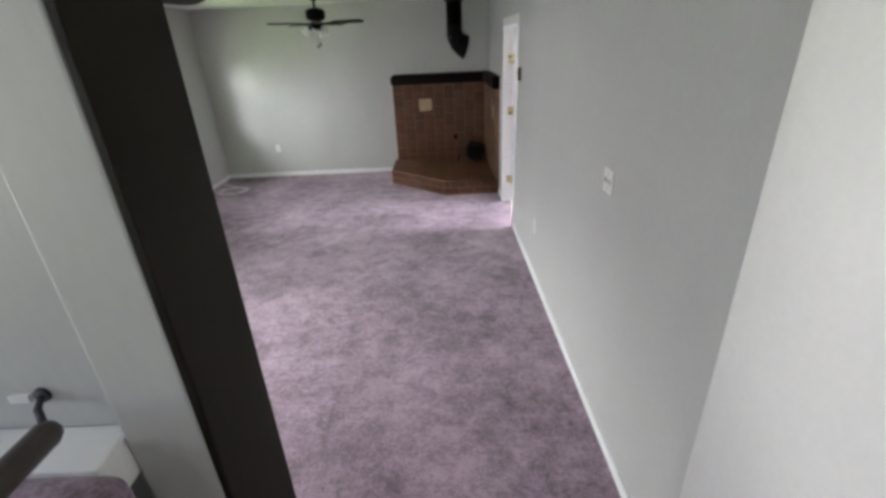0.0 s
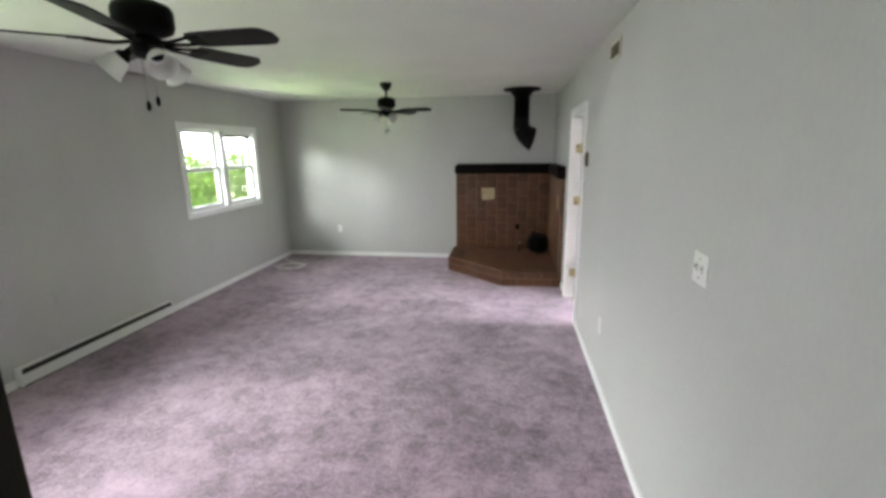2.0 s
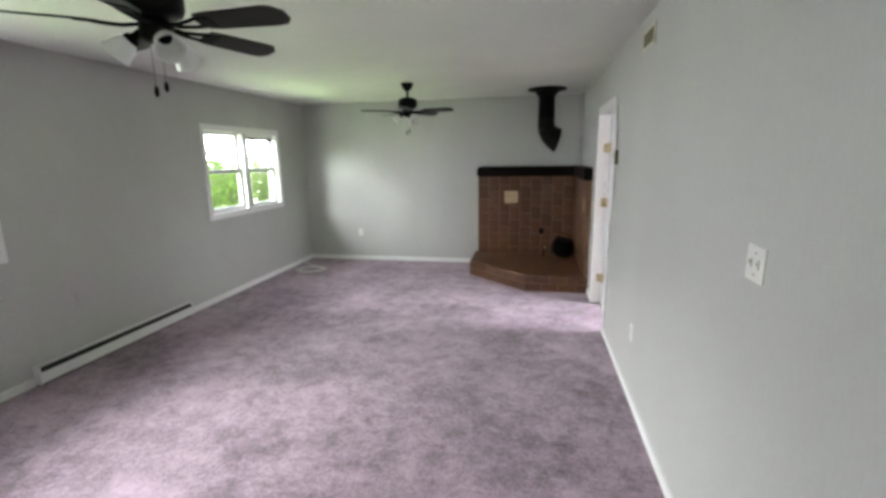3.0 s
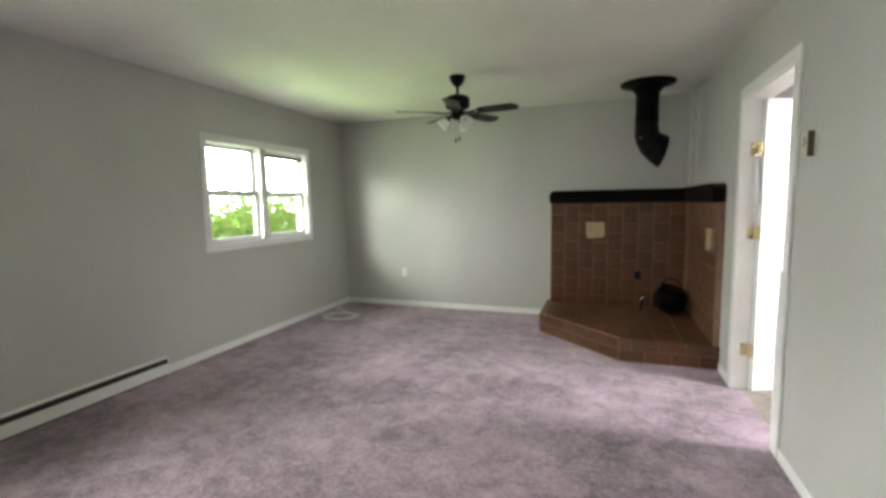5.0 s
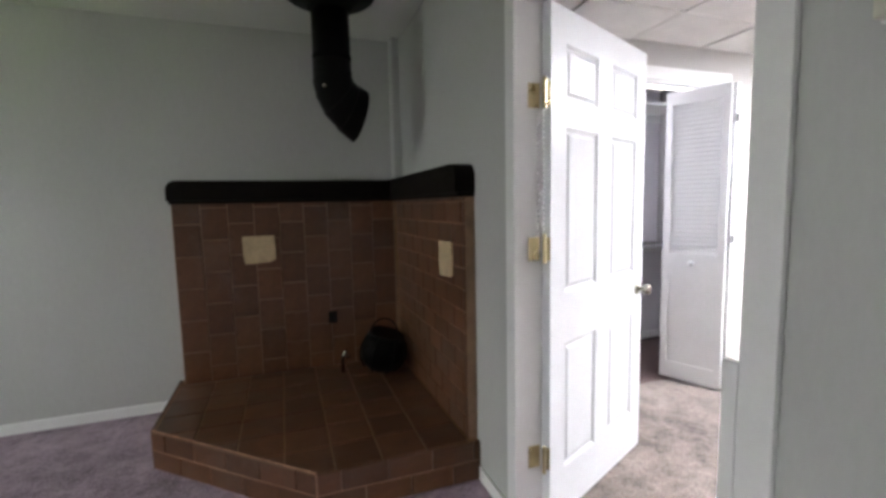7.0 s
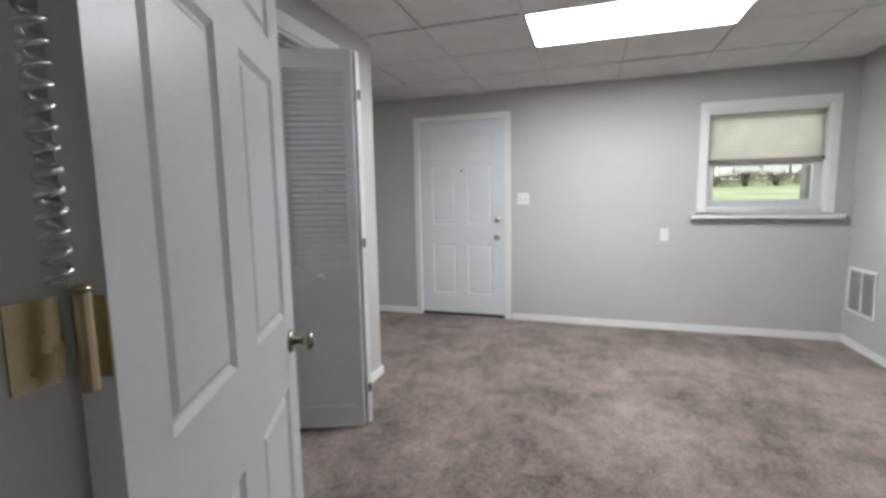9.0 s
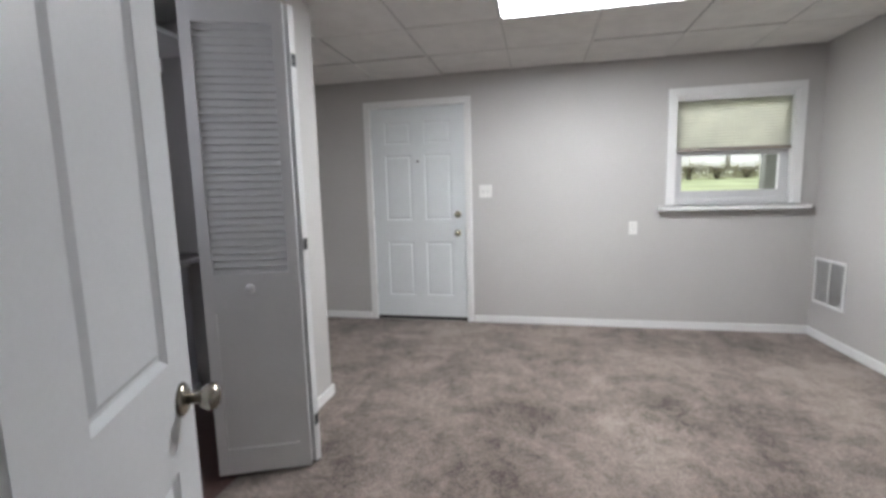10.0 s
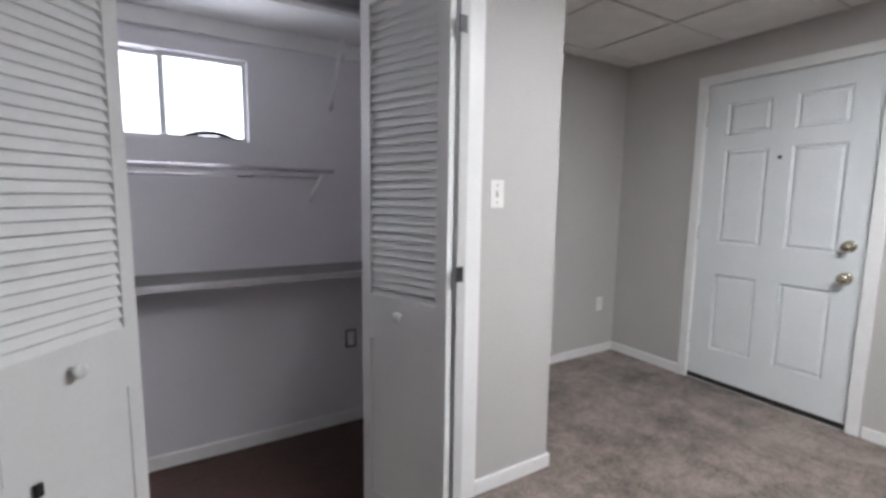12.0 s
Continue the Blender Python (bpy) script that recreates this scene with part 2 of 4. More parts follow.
# ---- mesh helpers ----
def box(bm, x0, x1, y0, y1, z0, z1, m=None):
    vs = [bm.verts.new((x, y, z)) for x in (x0, x1) for y in (y0, y1) for z in (z0, z1)]
    for f in ((0, 1, 3, 2), (4, 6, 7, 5), (0, 4, 5, 1), (2, 3, 7, 6), (0, 2, 6, 4), (1, 5, 7, 3)):
        bm.faces.new([vs[i] for i in f])
    if m:
        bmesh.ops.transform(bm, matrix=m, verts=vs)
    return vs


def finish(bm, name, material, bevel=0.0, smooth=False, segments=2):
    if bevel:
        bmesh.ops.remove_doubles(bm, verts=bm.verts, dist=1e-6)
        bmesh.ops.bevel(bm, geom=bm.edges[:], offset=bevel, segments=segments, affect="EDGES", profile=0.6, clamp_overlap=True)
    bmesh.ops.recalc_face_normals(bm, faces=bm.faces)
    me = bpy.data.meshes.new(name)
    bm.to_mesh(me)
    bm.free()
    me.materials.append(material)
    if smooth:
        me.shade_smooth()
    return me


def part(name, bm, material, parent=None, label="", bevel=0.0, smooth=False, segments=2):
    ob = new(name, finish(bm, name, material, bevel, smooth, segments))
    if parent:
        ob.parent = parent
    if label:
        ob["label"] = label
    return ob


def structure(name, bm, material, label, category, bevel=0.0):
    return tagged(part(name, bm, material, bevel=bevel), label, category, kind="structure")


def thing(name, label, category, m=None, group="", kind=""):
    ob = new(name)
    ob.empty_display_size = 0.1
    if m:
        ob.matrix_world = m
    return tagged(ob, label, category, group, kind)


def boxes(*spans):
    bm = bmesh.new()
    for s in spans:
        box(bm, *s)
    return bm


def lathe(profile, steps=32, m=None, bm=None):
    """A turned body about z from (radius, height) pairs."""
    bm = bm or bmesh.new()
    rings = []
    for r, z in profile:
        rings.append([bm.verts.new((max(r, 1e-4) * math.cos(2 * math.pi * i / steps), max(r, 1e-4) * math.sin(2 * math.pi * i / steps), z)) for i in range(steps)])
    for a, b in zip(rings, rings[1:]):
        for i in range(steps):
            bm.faces.new((a[i], a[(i + 1) % steps], b[(i + 1) % steps], b[i]))
    bm.faces.new(rings[0]), bm.faces.new(rings[-1])
    if m:
        bmesh.ops.transform(bm, matrix=m, verts=[v for r in rings for v in r])
    return bm


def tube(points, radius, steps=10, bm=None, caps=True):
    """A round bar along a line of points; radius may be one per point."""
    bm = bm or bmesh.new()
    pts = [Vector(p) for p in points]
    radii = radius if isinstance(radius, (list, tuple)) else [radius] * len(pts)
    rings, side = [], None
    for i, p in enumerate(pts):
        d = (pts[min(i + 1, len(pts) - 1)] - pts[max(i - 1, 0)]).normalized()
        if side is None:
            side = d.orthogonal().normalized()
        side = (side - d * side.dot(d)).normalized()
        up = d.cross(side)
        rings.append([bm.verts.new(p + radii[i] * (math.cos(2 * math.pi * k / steps) * side + math.sin(2 * math.pi * k / steps) * up)) for k in range(steps)])
    for a, b in zip(rings, rings[1:]):
        for k in range(steps):
            bm.faces.new((a[k], a[(k + 1) % steps], b[(k + 1) % steps], b[k]))
    if caps:
        bm.faces.new(rings[0]), bm.faces.new(rings[-1])
    return bm


def wall_with_openings(axis, face, back, a0, a1, z0, z1, openings):
    """A wall slab between face and back, along y (axis x) or x (axis y), with openings (a0, a1, z0, z1) through it."""
    bm = bmesh.new()
    lo, hi = min(face, back), max(face, back)
    cuts = sorted({a0, a1, *(v for o in openings for v in o[:2])})
    for p, q in zip(cuts, cuts[1:]):
        spans, z = [], z0
        for o in sorted((o for o in openings if o[0] <= p and o[1] >= q), key=lambda o: o[2]):
            spans.append((z, o[2]))
            z = o[3]
        spans.append((z, z1))
        for s, e in spans:
            if e - s > 1e-4:
                box(bm, *((lo, hi, p, q) if axis == "x" else (p, q, lo, hi)), s, e)
    bmesh.ops.remove_doubles(bm, verts=bm.verts, dist=1e-5)
    pair = {}
    for f in bm.faces:
        pair.setdefault(tuple(round(c, 4) for c in f.calc_center_median()), []).append(f)
    bmesh.ops.delete(bm, geom=[f for fs in pair.values() if len(fs) > 1 for f in fs], context="FACES_ONLY")
    return bm


# ---- the plan ----
LEFT, END, FRONT, H1 = -4.305, 7.35, 0.70, 2.48
PART = 0.14                       # partition between the rooms: 0 to 0.14
DOOR_A, DOOR_B, DOOR_H = 4.68, 5.565, 2.048
ENTRY, VENTW, ALCOVE, H2 = 4.36, 2.965, 7.45, 2.335
CLOSET, CLOSET_L, CLOSET_R, PIER = 6.47, 0.54, 2.13, 2.645
BACKLOW, BACKUP = 7.36, 7.42
W1 = (5.06, 6.51, 1.02, 1.985)
W0 = (1.45, 2.88, 1.02, 1.98)
W2 = (3.147, 4.048, 1.10, 2.013)
WC = (0.775, 1.49, 1.55, 1.935)
ED = (5.86, 6.82, 0.0, 2.105)

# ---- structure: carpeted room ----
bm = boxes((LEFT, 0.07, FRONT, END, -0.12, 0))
structure("floor_1", bm, CARPET1, "taupe cut-pile carpet with worn blotches, mauve cast of window light in its colour", "floor")
structure("ceiling_1", boxes((LEFT - 0.14, PART, FRONT, END + 0.1, H1, H1 + 0.12)), CEIL, "white textured plaster ceiling", "ceiling")
structure("wall_left", wall_with_openings("x", LEFT, LEFT - 0.15, 0.44, END + 0.15, -0.12, 2.6, [W1, W0]), WALL, "light grey painted wall with two windows", "wall")
structure("wall_end", wall_with_openings("y", END, END + 0.15, LEFT, PART - 0.06, -0.12, 2.6, []), WALL, "light grey painted end wall", "wall")
structure("wall_partition", wall_with_openings("x", 0, PART, FRONT, END, -0.12, 2.6, [(DOOR_A - 0.02, DOOR_B + 0.02, -0.12, DOOR_H)]), WALL, "light grey painted partition with a doorway", "wall")
structure("wall_front", boxes((LEFT, -1.221, 0.545, FRONT, -0.12, 3.1)), WALL, "grey painted wall beside the steps", "wall")
structure("wall_post", boxes((-1.221, -1.112, 0.516, FRONT + 0.001, -0.12, 3.1)), WALL, "grey painted end post of the wall", "wall", bevel=0.004)
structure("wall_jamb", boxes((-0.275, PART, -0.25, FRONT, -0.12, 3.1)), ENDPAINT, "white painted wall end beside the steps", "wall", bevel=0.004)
# stairs and landing behind, closed in by unseen hall walls and ceiling
structure("stairs", boxes((-2.4, -0.10, -1.45, 0.20, -0.12, 0.555), (-1.10, -0.275, 0.20, 0.52, -0.12, 0.37), (-1.10, -0.275, 0.52, 0.80, -0.12, 0.185)), CARPET1, "carpeted steps down into the room", "stairs", bevel=0.015)
# Opening is made up, out of view, and only lets the added lamp in.
structure("wall_hall_left", wall_with_openings("x", -2.4, -2.55, -1.6, 0.545, -0.12, 3.1, [(-0.55, 0.30, 1.3, 2.5)]), WALL, "grey painted hall wall with an added light opening", "wall")
structure("wall_hall_right", boxes((-0.10, 0.05, -1.6, -0.25, -0.12, 3.1)), WALL, "grey painted hall wall", "wall")
structure("wall_hall_back", boxes((-2.4, -0.10, -1.6, -1.45, -0.12, 3.1)), WALL, "grey painted hall wall", "wall")
structure("ceiling_hall", boxes((-2.55, 0.14, -1.6, FRONT, 3.1, 3.2)), CEIL, "white hall ceiling", "ceiling")
structure("wall_hall_above", boxes((-1.10, -0.275, 0.49, FRONT - 0.002, H1 + 0.12, 3.1)), WALL, "grey wall above the steps", "wall")

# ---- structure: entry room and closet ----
# Same carpet as floor_1, without the window light's cast in its colour.
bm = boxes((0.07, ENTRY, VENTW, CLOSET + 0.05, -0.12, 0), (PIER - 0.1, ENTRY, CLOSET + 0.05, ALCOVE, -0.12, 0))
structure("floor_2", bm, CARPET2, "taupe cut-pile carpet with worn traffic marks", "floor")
structure("floor_closet", boxes((PART, PIER - 0.1, CLOSET + 0.05, BACKLOW, -0.12, -0.002)), CARPET3, "dark brown carpet in the closet", "floor")
structure("wall_entry", wall_with_openings("x", ENTRY, ENTRY + 0.16, VENTW - 0.14, ALCOVE + 0.15, -0.12, 2.6, [ED, W2]), WALL2, "warm grey painted wall with the entry door", "wall")
structure("wall_vent", boxes((PART, ENTRY, VENTW - 0.14, VENTW, -0.12, 2.6)), WALL2, "warm grey painted wall", "wall")
structure("wall_room_side", boxes((PART - 0.002, PART + 0.004, VENTW, DOOR_A - 0.10, 0, H2), (PART - 0.002, PART + 0.004, DOOR_B + 0.10, CLOSET, 0, H2), (PART - 0.002, PART + 0.004, DOOR_A - 0.10, DOOR_B + 0.10, DOOR_H + 0.08, H2)), WALL2, "warm grey painted wall face", "wall")
structure("wall_alcove", boxes((PIER - 0.1, ENTRY, ALCOVE, ALCOVE + 0.15, -0.12, 2.6)), WALL2, "warm grey painted alcove wall", "wall")
structure("wall_closet_front", wall_with_openings("y", CLOSET, CLOSET + 0.10, PART, PIER, -0.12, 2.6, [(CLOSET_L, CLOSET_R, -0.12, 2.10)]), WALL2, "warm grey wall around the closet opening", "wall")
structure("wall_pier", boxes((PIER - 0.10, PIER, CLOSET + 0.10, ALCOVE, -0.12, 2.6)), WALL2, "warm grey closet end wall", "wall")
structure("wall_closet_back", wall_with_openings("y", BACKUP, BACKUP + 0.14, PART - 0.06, PIER - 0.1, -0.12, 2.6, [WC]), CLOSETW, "pale grey closet wall with a small window", "wall")
structure("wall_closet_low", boxes((PART + 0.004, PIER - 0.1, BACKLOW, BACKUP + 0.001, -0.12, 0.90)), CLOSETW, "pale grey furred-out lower closet wall", "wall")
structure("wall_closet_left", boxes((PART - 0.06, PART + 0.003, END + 0.002, BACKUP + 0.14, -0.12, 2.6)), CLOSETW, "pale grey closet side wall", "wall")
structure("ceiling_closet", boxes((PART, PIER - 0.1, CLOSET + 0.10, BACKUP, 2.30, 2.36)), CEIL, "white closet ceiling", "ceiling")

# drop ceiling: panels sunk between T bars, in one mesh, with the light's bay left free
bm = bmesh.new()
XS = [0.10, 0.71, 1.32, 1.93, 2.545, 3.155, 3.765, 4.36]
YS = [2.965, 3.53, 4.16, 4.795, 5.43, 6.06, 6.69, 7.30, 7.45]
for i in range(len(XS) - 1):
    for j in range(len(YS) - 1):
        if i == 4 and j in (2, 3):
            continue
        if YS[j] > 6.2 and XS[i] < 2.3 and YS[j + 1] > 6.7:
            continue
        sag = 0.004 * math.sin(i * 2.3 + j * 1.7)
        box(bm, XS[i] + 0.012, XS[i + 1] - 0.012, YS[j] + 0.012, YS[j + 1] - 0.012, H2 + 0.006 + sag, H2 + 0.022)
ceil2 = structure("ceiling_2", bm, PANEL, "suspended ceiling of square mineral-fibre panels", "ceiling")
bm = bmesh.new()
for x in XS[1:-1]:
    for y0, y1 in zip(YS, YS[1:]):
        if y1 > 6.7 and x < 2.6:
            continue
        box(bm, x - 0.009, x + 0.009, y0 + 0.009, y1 - 0.009, H2, H2 + 0.005)
for y in YS[1:-1]:
    for i in range(len(XS) - 1):
        if (i == 4 and abs(y - 4.795) < 0.01) or (y > 6.5 and XS[i] < 2.3):
            continue
        box(bm, XS[i] - 0.009, XS[i + 1] - 0.009, y - 0.009, y + 0.009, H2, H2 + 0.005)
structure("ceiling_grid", bm, TBAR, "white metal ceiling grid", "ceiling")
structure("ceiling_deck", boxes((PART, ENTRY, VENTW, ALCOVE, 2.5, 2.6)), SHADOWMETAL, "dark deck above the suspended ceiling", "ceiling")


# ---- trim ----
def run_of_board(name, x0, x1, y0, y1, h=0.068, label="white painted baseboard", z0=0.0):
    bm = bmesh.new()
    box(bm, x0, x1, y0, y1, z0, z0 + h)
    tagged(part(name, bm, TRIM, bevel=0.005), label, "baseboard", kind="structure")


T = 0.014
for span in ((LEFT, LEFT + T, FRONT, 2.95), (LEFT, LEFT + T, 4.51, END), (LEFT + T, -1.497, END - T, END),
             (-T, 0, FRONT, DOOR_A - 0.075), (-T, 0, DOOR_B + 0.075, 5.938),
             (ENTRY - T, ENTRY, VENTW, 5.788), (ENTRY - T, ENTRY, 6.852, ALCOVE), (0.2, ENTRY - T, VENTW, VENTW + T),
             (PIER, ENTRY - T, ALCOVE - T, ALCOVE), (PIER, PIER + T, CLOSET, ALCOVE - T), (2.215, PIER + T, CLOSET - T, CLOSET),
             (PART + 0.004, PIER - 0.1, BACKLOW - T, BACKLOW), (0.145, 0.145 + T, 2.98, 4.6), (0.145, 0.145 + T, 5.66, CLOSET)):
    run_of_board("baseboard", *span)


def casing(name, axis, face, out, a0, a1, top, w=0.07, t=0.016, label="white painted door casing"):
    """Three boards round an opening, on the wall face, standing proud towards out (+1 or -1)."""
    f0, f1 = sorted((face, face + out * t))
    root = thing(name, label, "trim", kind="structure")
    for s in ((a0 - w, a0, 0.0, top), (a1, a1 + w, 0.0, top), (a0 - w, a1 + w, top, top + w)):
        bm = boxes((f0, f1, s[0], s[1], s[2], s[3]) if axis == "x" else (s[0], s[1], f0, f1, s[2], s[3]))
        part("board", bm, TRIM, root, bevel=0.004)
    return root


casing("door_casing", "x", 0.0, -1, DOOR_A, DOOR_B, DOOR_H)
casing("door_casing", "x", PART + 0.004, 1, DOOR_A, DOOR_B, DOOR_H)
casing("door_casing", "x", ENTRY, -1, 5.86, 6.785, 2.075, w=0.062, label="white painted casing of the entry door")
casing("closet_casing", "y", CLOSET, -1, CLOSET_L, CLOSET_R, 2.10, w=0.085, label="white painted closet casing")
# jamb linings
jamb = thing("door_jamb", "white painted jamb of the inner doorway", "trim", kind="structure")
for s in ((-0.002, PART + 0.006, DOOR_A - 0.02, DOOR_A, 0, DOOR_H), (-0.002, PART + 0.006, DOOR_B, DOOR_B + 0.02, 0, DOOR_H), (-0.002, PART + 0.006, DOOR_A, DOOR_B, DOOR_H - 0.012, DOOR_H)):
    part("board", boxes(s), TRIM, jamb)
part("stop", boxes((-0.016, -0.002, DOOR_A + 0.0005, DOOR_A + 0.034, 0.002, 0.995)), TRIM, jamb, bevel=0.003)
jamb2 = thing("closet_jamb", "white painted jamb of the closet opening", "trim", kind="structure")
for s in ((CLOSET_L, CLOSET_L + 0.018, CLOSET - 0.002, CLOSET + 0.105, 0, 2.10), (CLOSET_R - 0.018, CLOSET_R, CLOSET - 0.002, CLOSET + 0.105, 0, 2.10), (CLOSET_L, CLOSET_R, CLOSET - 0.002, CLOSET + 0.105, 2.082, 2.10)):
    part("board", boxes(s), TRIM, jamb2)
part("track", boxes((CLOSET_L + 0.02, CLOSET_R - 0.02, CLOSET + 0.03, CLOSET + 0.06, 2.055, 2.082)), NICKEL, jamb2, "metal bifold track")
# dark board on the post beside the steps
tagged(part("post_board", boxes((-1.112, -1.10, 0.517, FRONT - 0.001, 0.0, 2.47)), BOARDWOOD, bevel=0.002), "dark brown stained board on the wall end", "trim", kind="structure")


# ---- doors ----
def door_leaf(root, w, h, t, paint, stile=0.115, mid=0.10, rows=((0.24, 0.77), (0.99, 1.62), (1.72, 1.92)), z0=0.012):
    """Six-panel leaf: hinge edge at x 0, running to x w, centred on y 0."""
    bm = bmesh.new()
    box(bm, 0, stile, -t / 2, t / 2, z0, z0 + h)
    box(bm, w - stile, w, -t / 2, t / 2, z0, z0 + h)
    box(bm, w / 2 - mid / 2, w / 2 + mid / 2, -t / 2, t / 2, z0, z0 + h)
    zs = [z0] + [v for r in rows for v in r] + [z0 + h]
    for a, b in zip(zs[0::2], zs[1::2]):
        box(bm, stile, w / 2 - mid / 2, -t / 2, t / 2, a, b)
        box(bm, w / 2 + mid / 2, w - stile, -t / 2, t / 2, a, b)
    bmesh.ops.remove_doubles(bm, verts=bm.verts, dist=1e-5)
    pair = {}
    for f in bm.faces:
        pair.setdefault(tuple(round(c, 4) for c in f.calc_center_median()), []).append(f)
    bmesh.ops.delete(bm, geom=[f for fs in pair.values() if len(fs) > 1 for f in fs], context="FACES_ONLY")
    leaf = part("leaf", bm, paint, root)
    for a, b in rows:
        for x0, x1 in ((stile, w / 2 - mid / 2), (w / 2 + mid / 2, w - stile)):
            bm = bmesh.new()
            box(bm, x0 - 0.002, x1 + 0.002, -t / 2 + 0.0095, t / 2 - 0.0095, a - 0.002, b + 0.002)
            for s in (-1, 1):
                y0, y1 = s * (t / 2 - 0.009), s * (t / 2 - 0.003)
                outer = [(x0 + 0.018, a + 0.018), (x1 - 0.018, a + 0.018), (x1 - 0.018, b - 0.018), (x0 + 0.018, b - 0.018)]
                inner = [(x0 + 0.030, a + 0.030), (x1 - 0.030, a + 0.030), (x1 - 0.030, b - 0.030), (x0 + 0.030, b - 0.030)]
                vo = [bm.verts.new((x, y0, z)) for x, z in outer]
                vi = [bm.verts.new((x, y1, z)) for x, z in inner]
                bm.faces.new(vi)
                for k in range(4):
                    bm.faces.new((vo[k], vo[(k + 1) % 4], vi[(k + 1) % 4], vi[k]))
                # sloped sticking between the frame and the sunk field
                so = [(x0, a), (x1, a), (x1, b), (x0, b)]
                si = [(x0 + 0.012, a + 0.012), (x1 - 0.012, a + 0.012), (x1 - 0.012, b - 0.012), (x0 + 0.012, b - 0.012)]
                wo = [bm.verts.new((x, s * (t / 2 - 0.001), z)) for x, z in so]
                wi = [bm.verts.new((x, y0, z)) for x, z in si]
                for k in range(4):
                    bm.faces.new((wo[k], wo[(k + 1) % 4], wi[(k + 1) % 4], wi[k]))
            part("panel", bm, paint, leaf)
    return leaf


def knob(parent, x, z, side, t, metal, name="knob", r=0.027):
    """A round knob on its rose, standing out of the leaf on the given side (+1 or -1 in y)."""
    m = Matrix.Translation((x, side * t / 2, z)) @ pose(0, 0, 0, -90 * side)
    rose = part("rose", lathe([(0.033, 0), (0.033, 0.004), (0.026, 0.010), (0.012, 0.012)], 24, m), metal, parent, smooth=True)
    part(name, lathe([(0.011, 0.008), (0.011, 0.03), (r * 0.75, 0.038), (r, 0.05), (r * 0.96, 0.062), (r * 0.6, 0.069), (0.004, 0.071)], 24, m), metal, parent, smooth=True)


DOOR_ANGLE = 25.0
inner_door = thing("door_1", "white six-panel door standing open beside the doorway", "door", pose(0.105, 5.537, 0, 0, 0, DOOR_ANGLE), kind="structure")
door_leaf(inner_door, 0.875, 2.018, 0.036, DOORW, stile=0.11, mid=0.135, rows=((0.22, 0.745), (0.955, 1.595), (1.70, 1.905)))
for s in (-1, 1):
    knob(inner_door, 0.812, 0.866, s, 0.036, NICKEL)
part("latch_plate", boxes((0.8745, 0.8765, -0.012, 0.012, 0.836, 0.896)), NICKEL, inner_door, "satin nickel latch plate")
for z in (0.255, 1.09, 1.66):
    h = part("hinge", boxes((-0.002, -0.0005, -0.017, 0.017, z, z + 0.09)), BRASS, inner_door, "brass butt hinge")
    part("barrel", tube([(-0.022, -0.006, z - 0.006), (-0.022, -0.006, z + 0.096)], 0.0085, 12), BRASS, h)
    part("pin_head", lathe([(0.004, 0), (0.009, 0.002), (0.009, 0.006), (0.003, 0.010)], 12, Matrix.Translation((-0.022, -0.006, z + 0.096))), BRASS, h, smooth=True)
for z in (0.255, 1.09, 1.66):
    tagged(part("hinge_leaf", boxes((0.042, 0.092, DOOR_B - 0.003, DOOR_B + 0.001, z, z + 0.09)), BRASS, jamb), "brass hinge leaf on the jamb")

turns, z0, z1 = 23, 1.195, 1.650
coil = [(-0.031 + 0.0105 * math.cos(2 * math.pi * k / 10), 0.006 + 0.0105 * math.sin(2 * math.pi * k / 10), z0 + (z1 - z0) * k / (10 * turns)) for k in range(10 * turns + 1)]
part("coil_spring", tube(coil, 0.0030, 6), RODMETAL, inner_door, "bright steel coil spring between the hinges", smooth=True)

entry_door = thing("door_2", "white six-panel steel entry door, closed", "door", pose(ENTRY + 0.035, 6.785, 0, 0, 0, -90), kind="structure")
door_leaf(entry_door, 0.925, 2.035, 0.045, DOORE, stile=0.135, mid=0.125, rows=((0.25, 0.785), (1.0, 1.63), (1.73, 1.94)), z0=0.036)
for z, r in ((0.87, 0.029), (1.05, 0.024)):
    knob(entry_door, 0.845, z, -1, 0.045, SATIN_BRASS, "knob" if z < 1 else "deadbolt", r)
part("peephole", lathe([(0.011, 0), (0.011, 0.006), (0.006, 0.008)], 16, Matrix.Translation((0.463, -0.0225, 1.565)) @ pose(0, 0, 0, 90)), DARKSLOT, entry_door, "dark peephole")
for z in (0.25, 1.02, 1.80):
    part("hinge", boxes((-0.014, 0.003, -0.026, -0.0215, z, z + 0.10)), NICKEL, entry_door)
part("sweep", boxes((0.002, 0.923, -0.026, 0.02, 0.004, 0.036)), DARKSLOT, entry_door, "black rubber door sweep")
part("jamb_board", boxes((-0.02, 0, -0.034, 0.11, 0.002, 2.075)), TRIM, entry_door)
part("jamb_board", boxes((0.925, 0.945, -0.034, 0.11, 0.002, 2.075)), TRIM, entry_door)
part("jamb_board", boxes((-0.02, 0.945, -0.034, 0.11, 2.075, 2.095)), TRIM, entry_door)


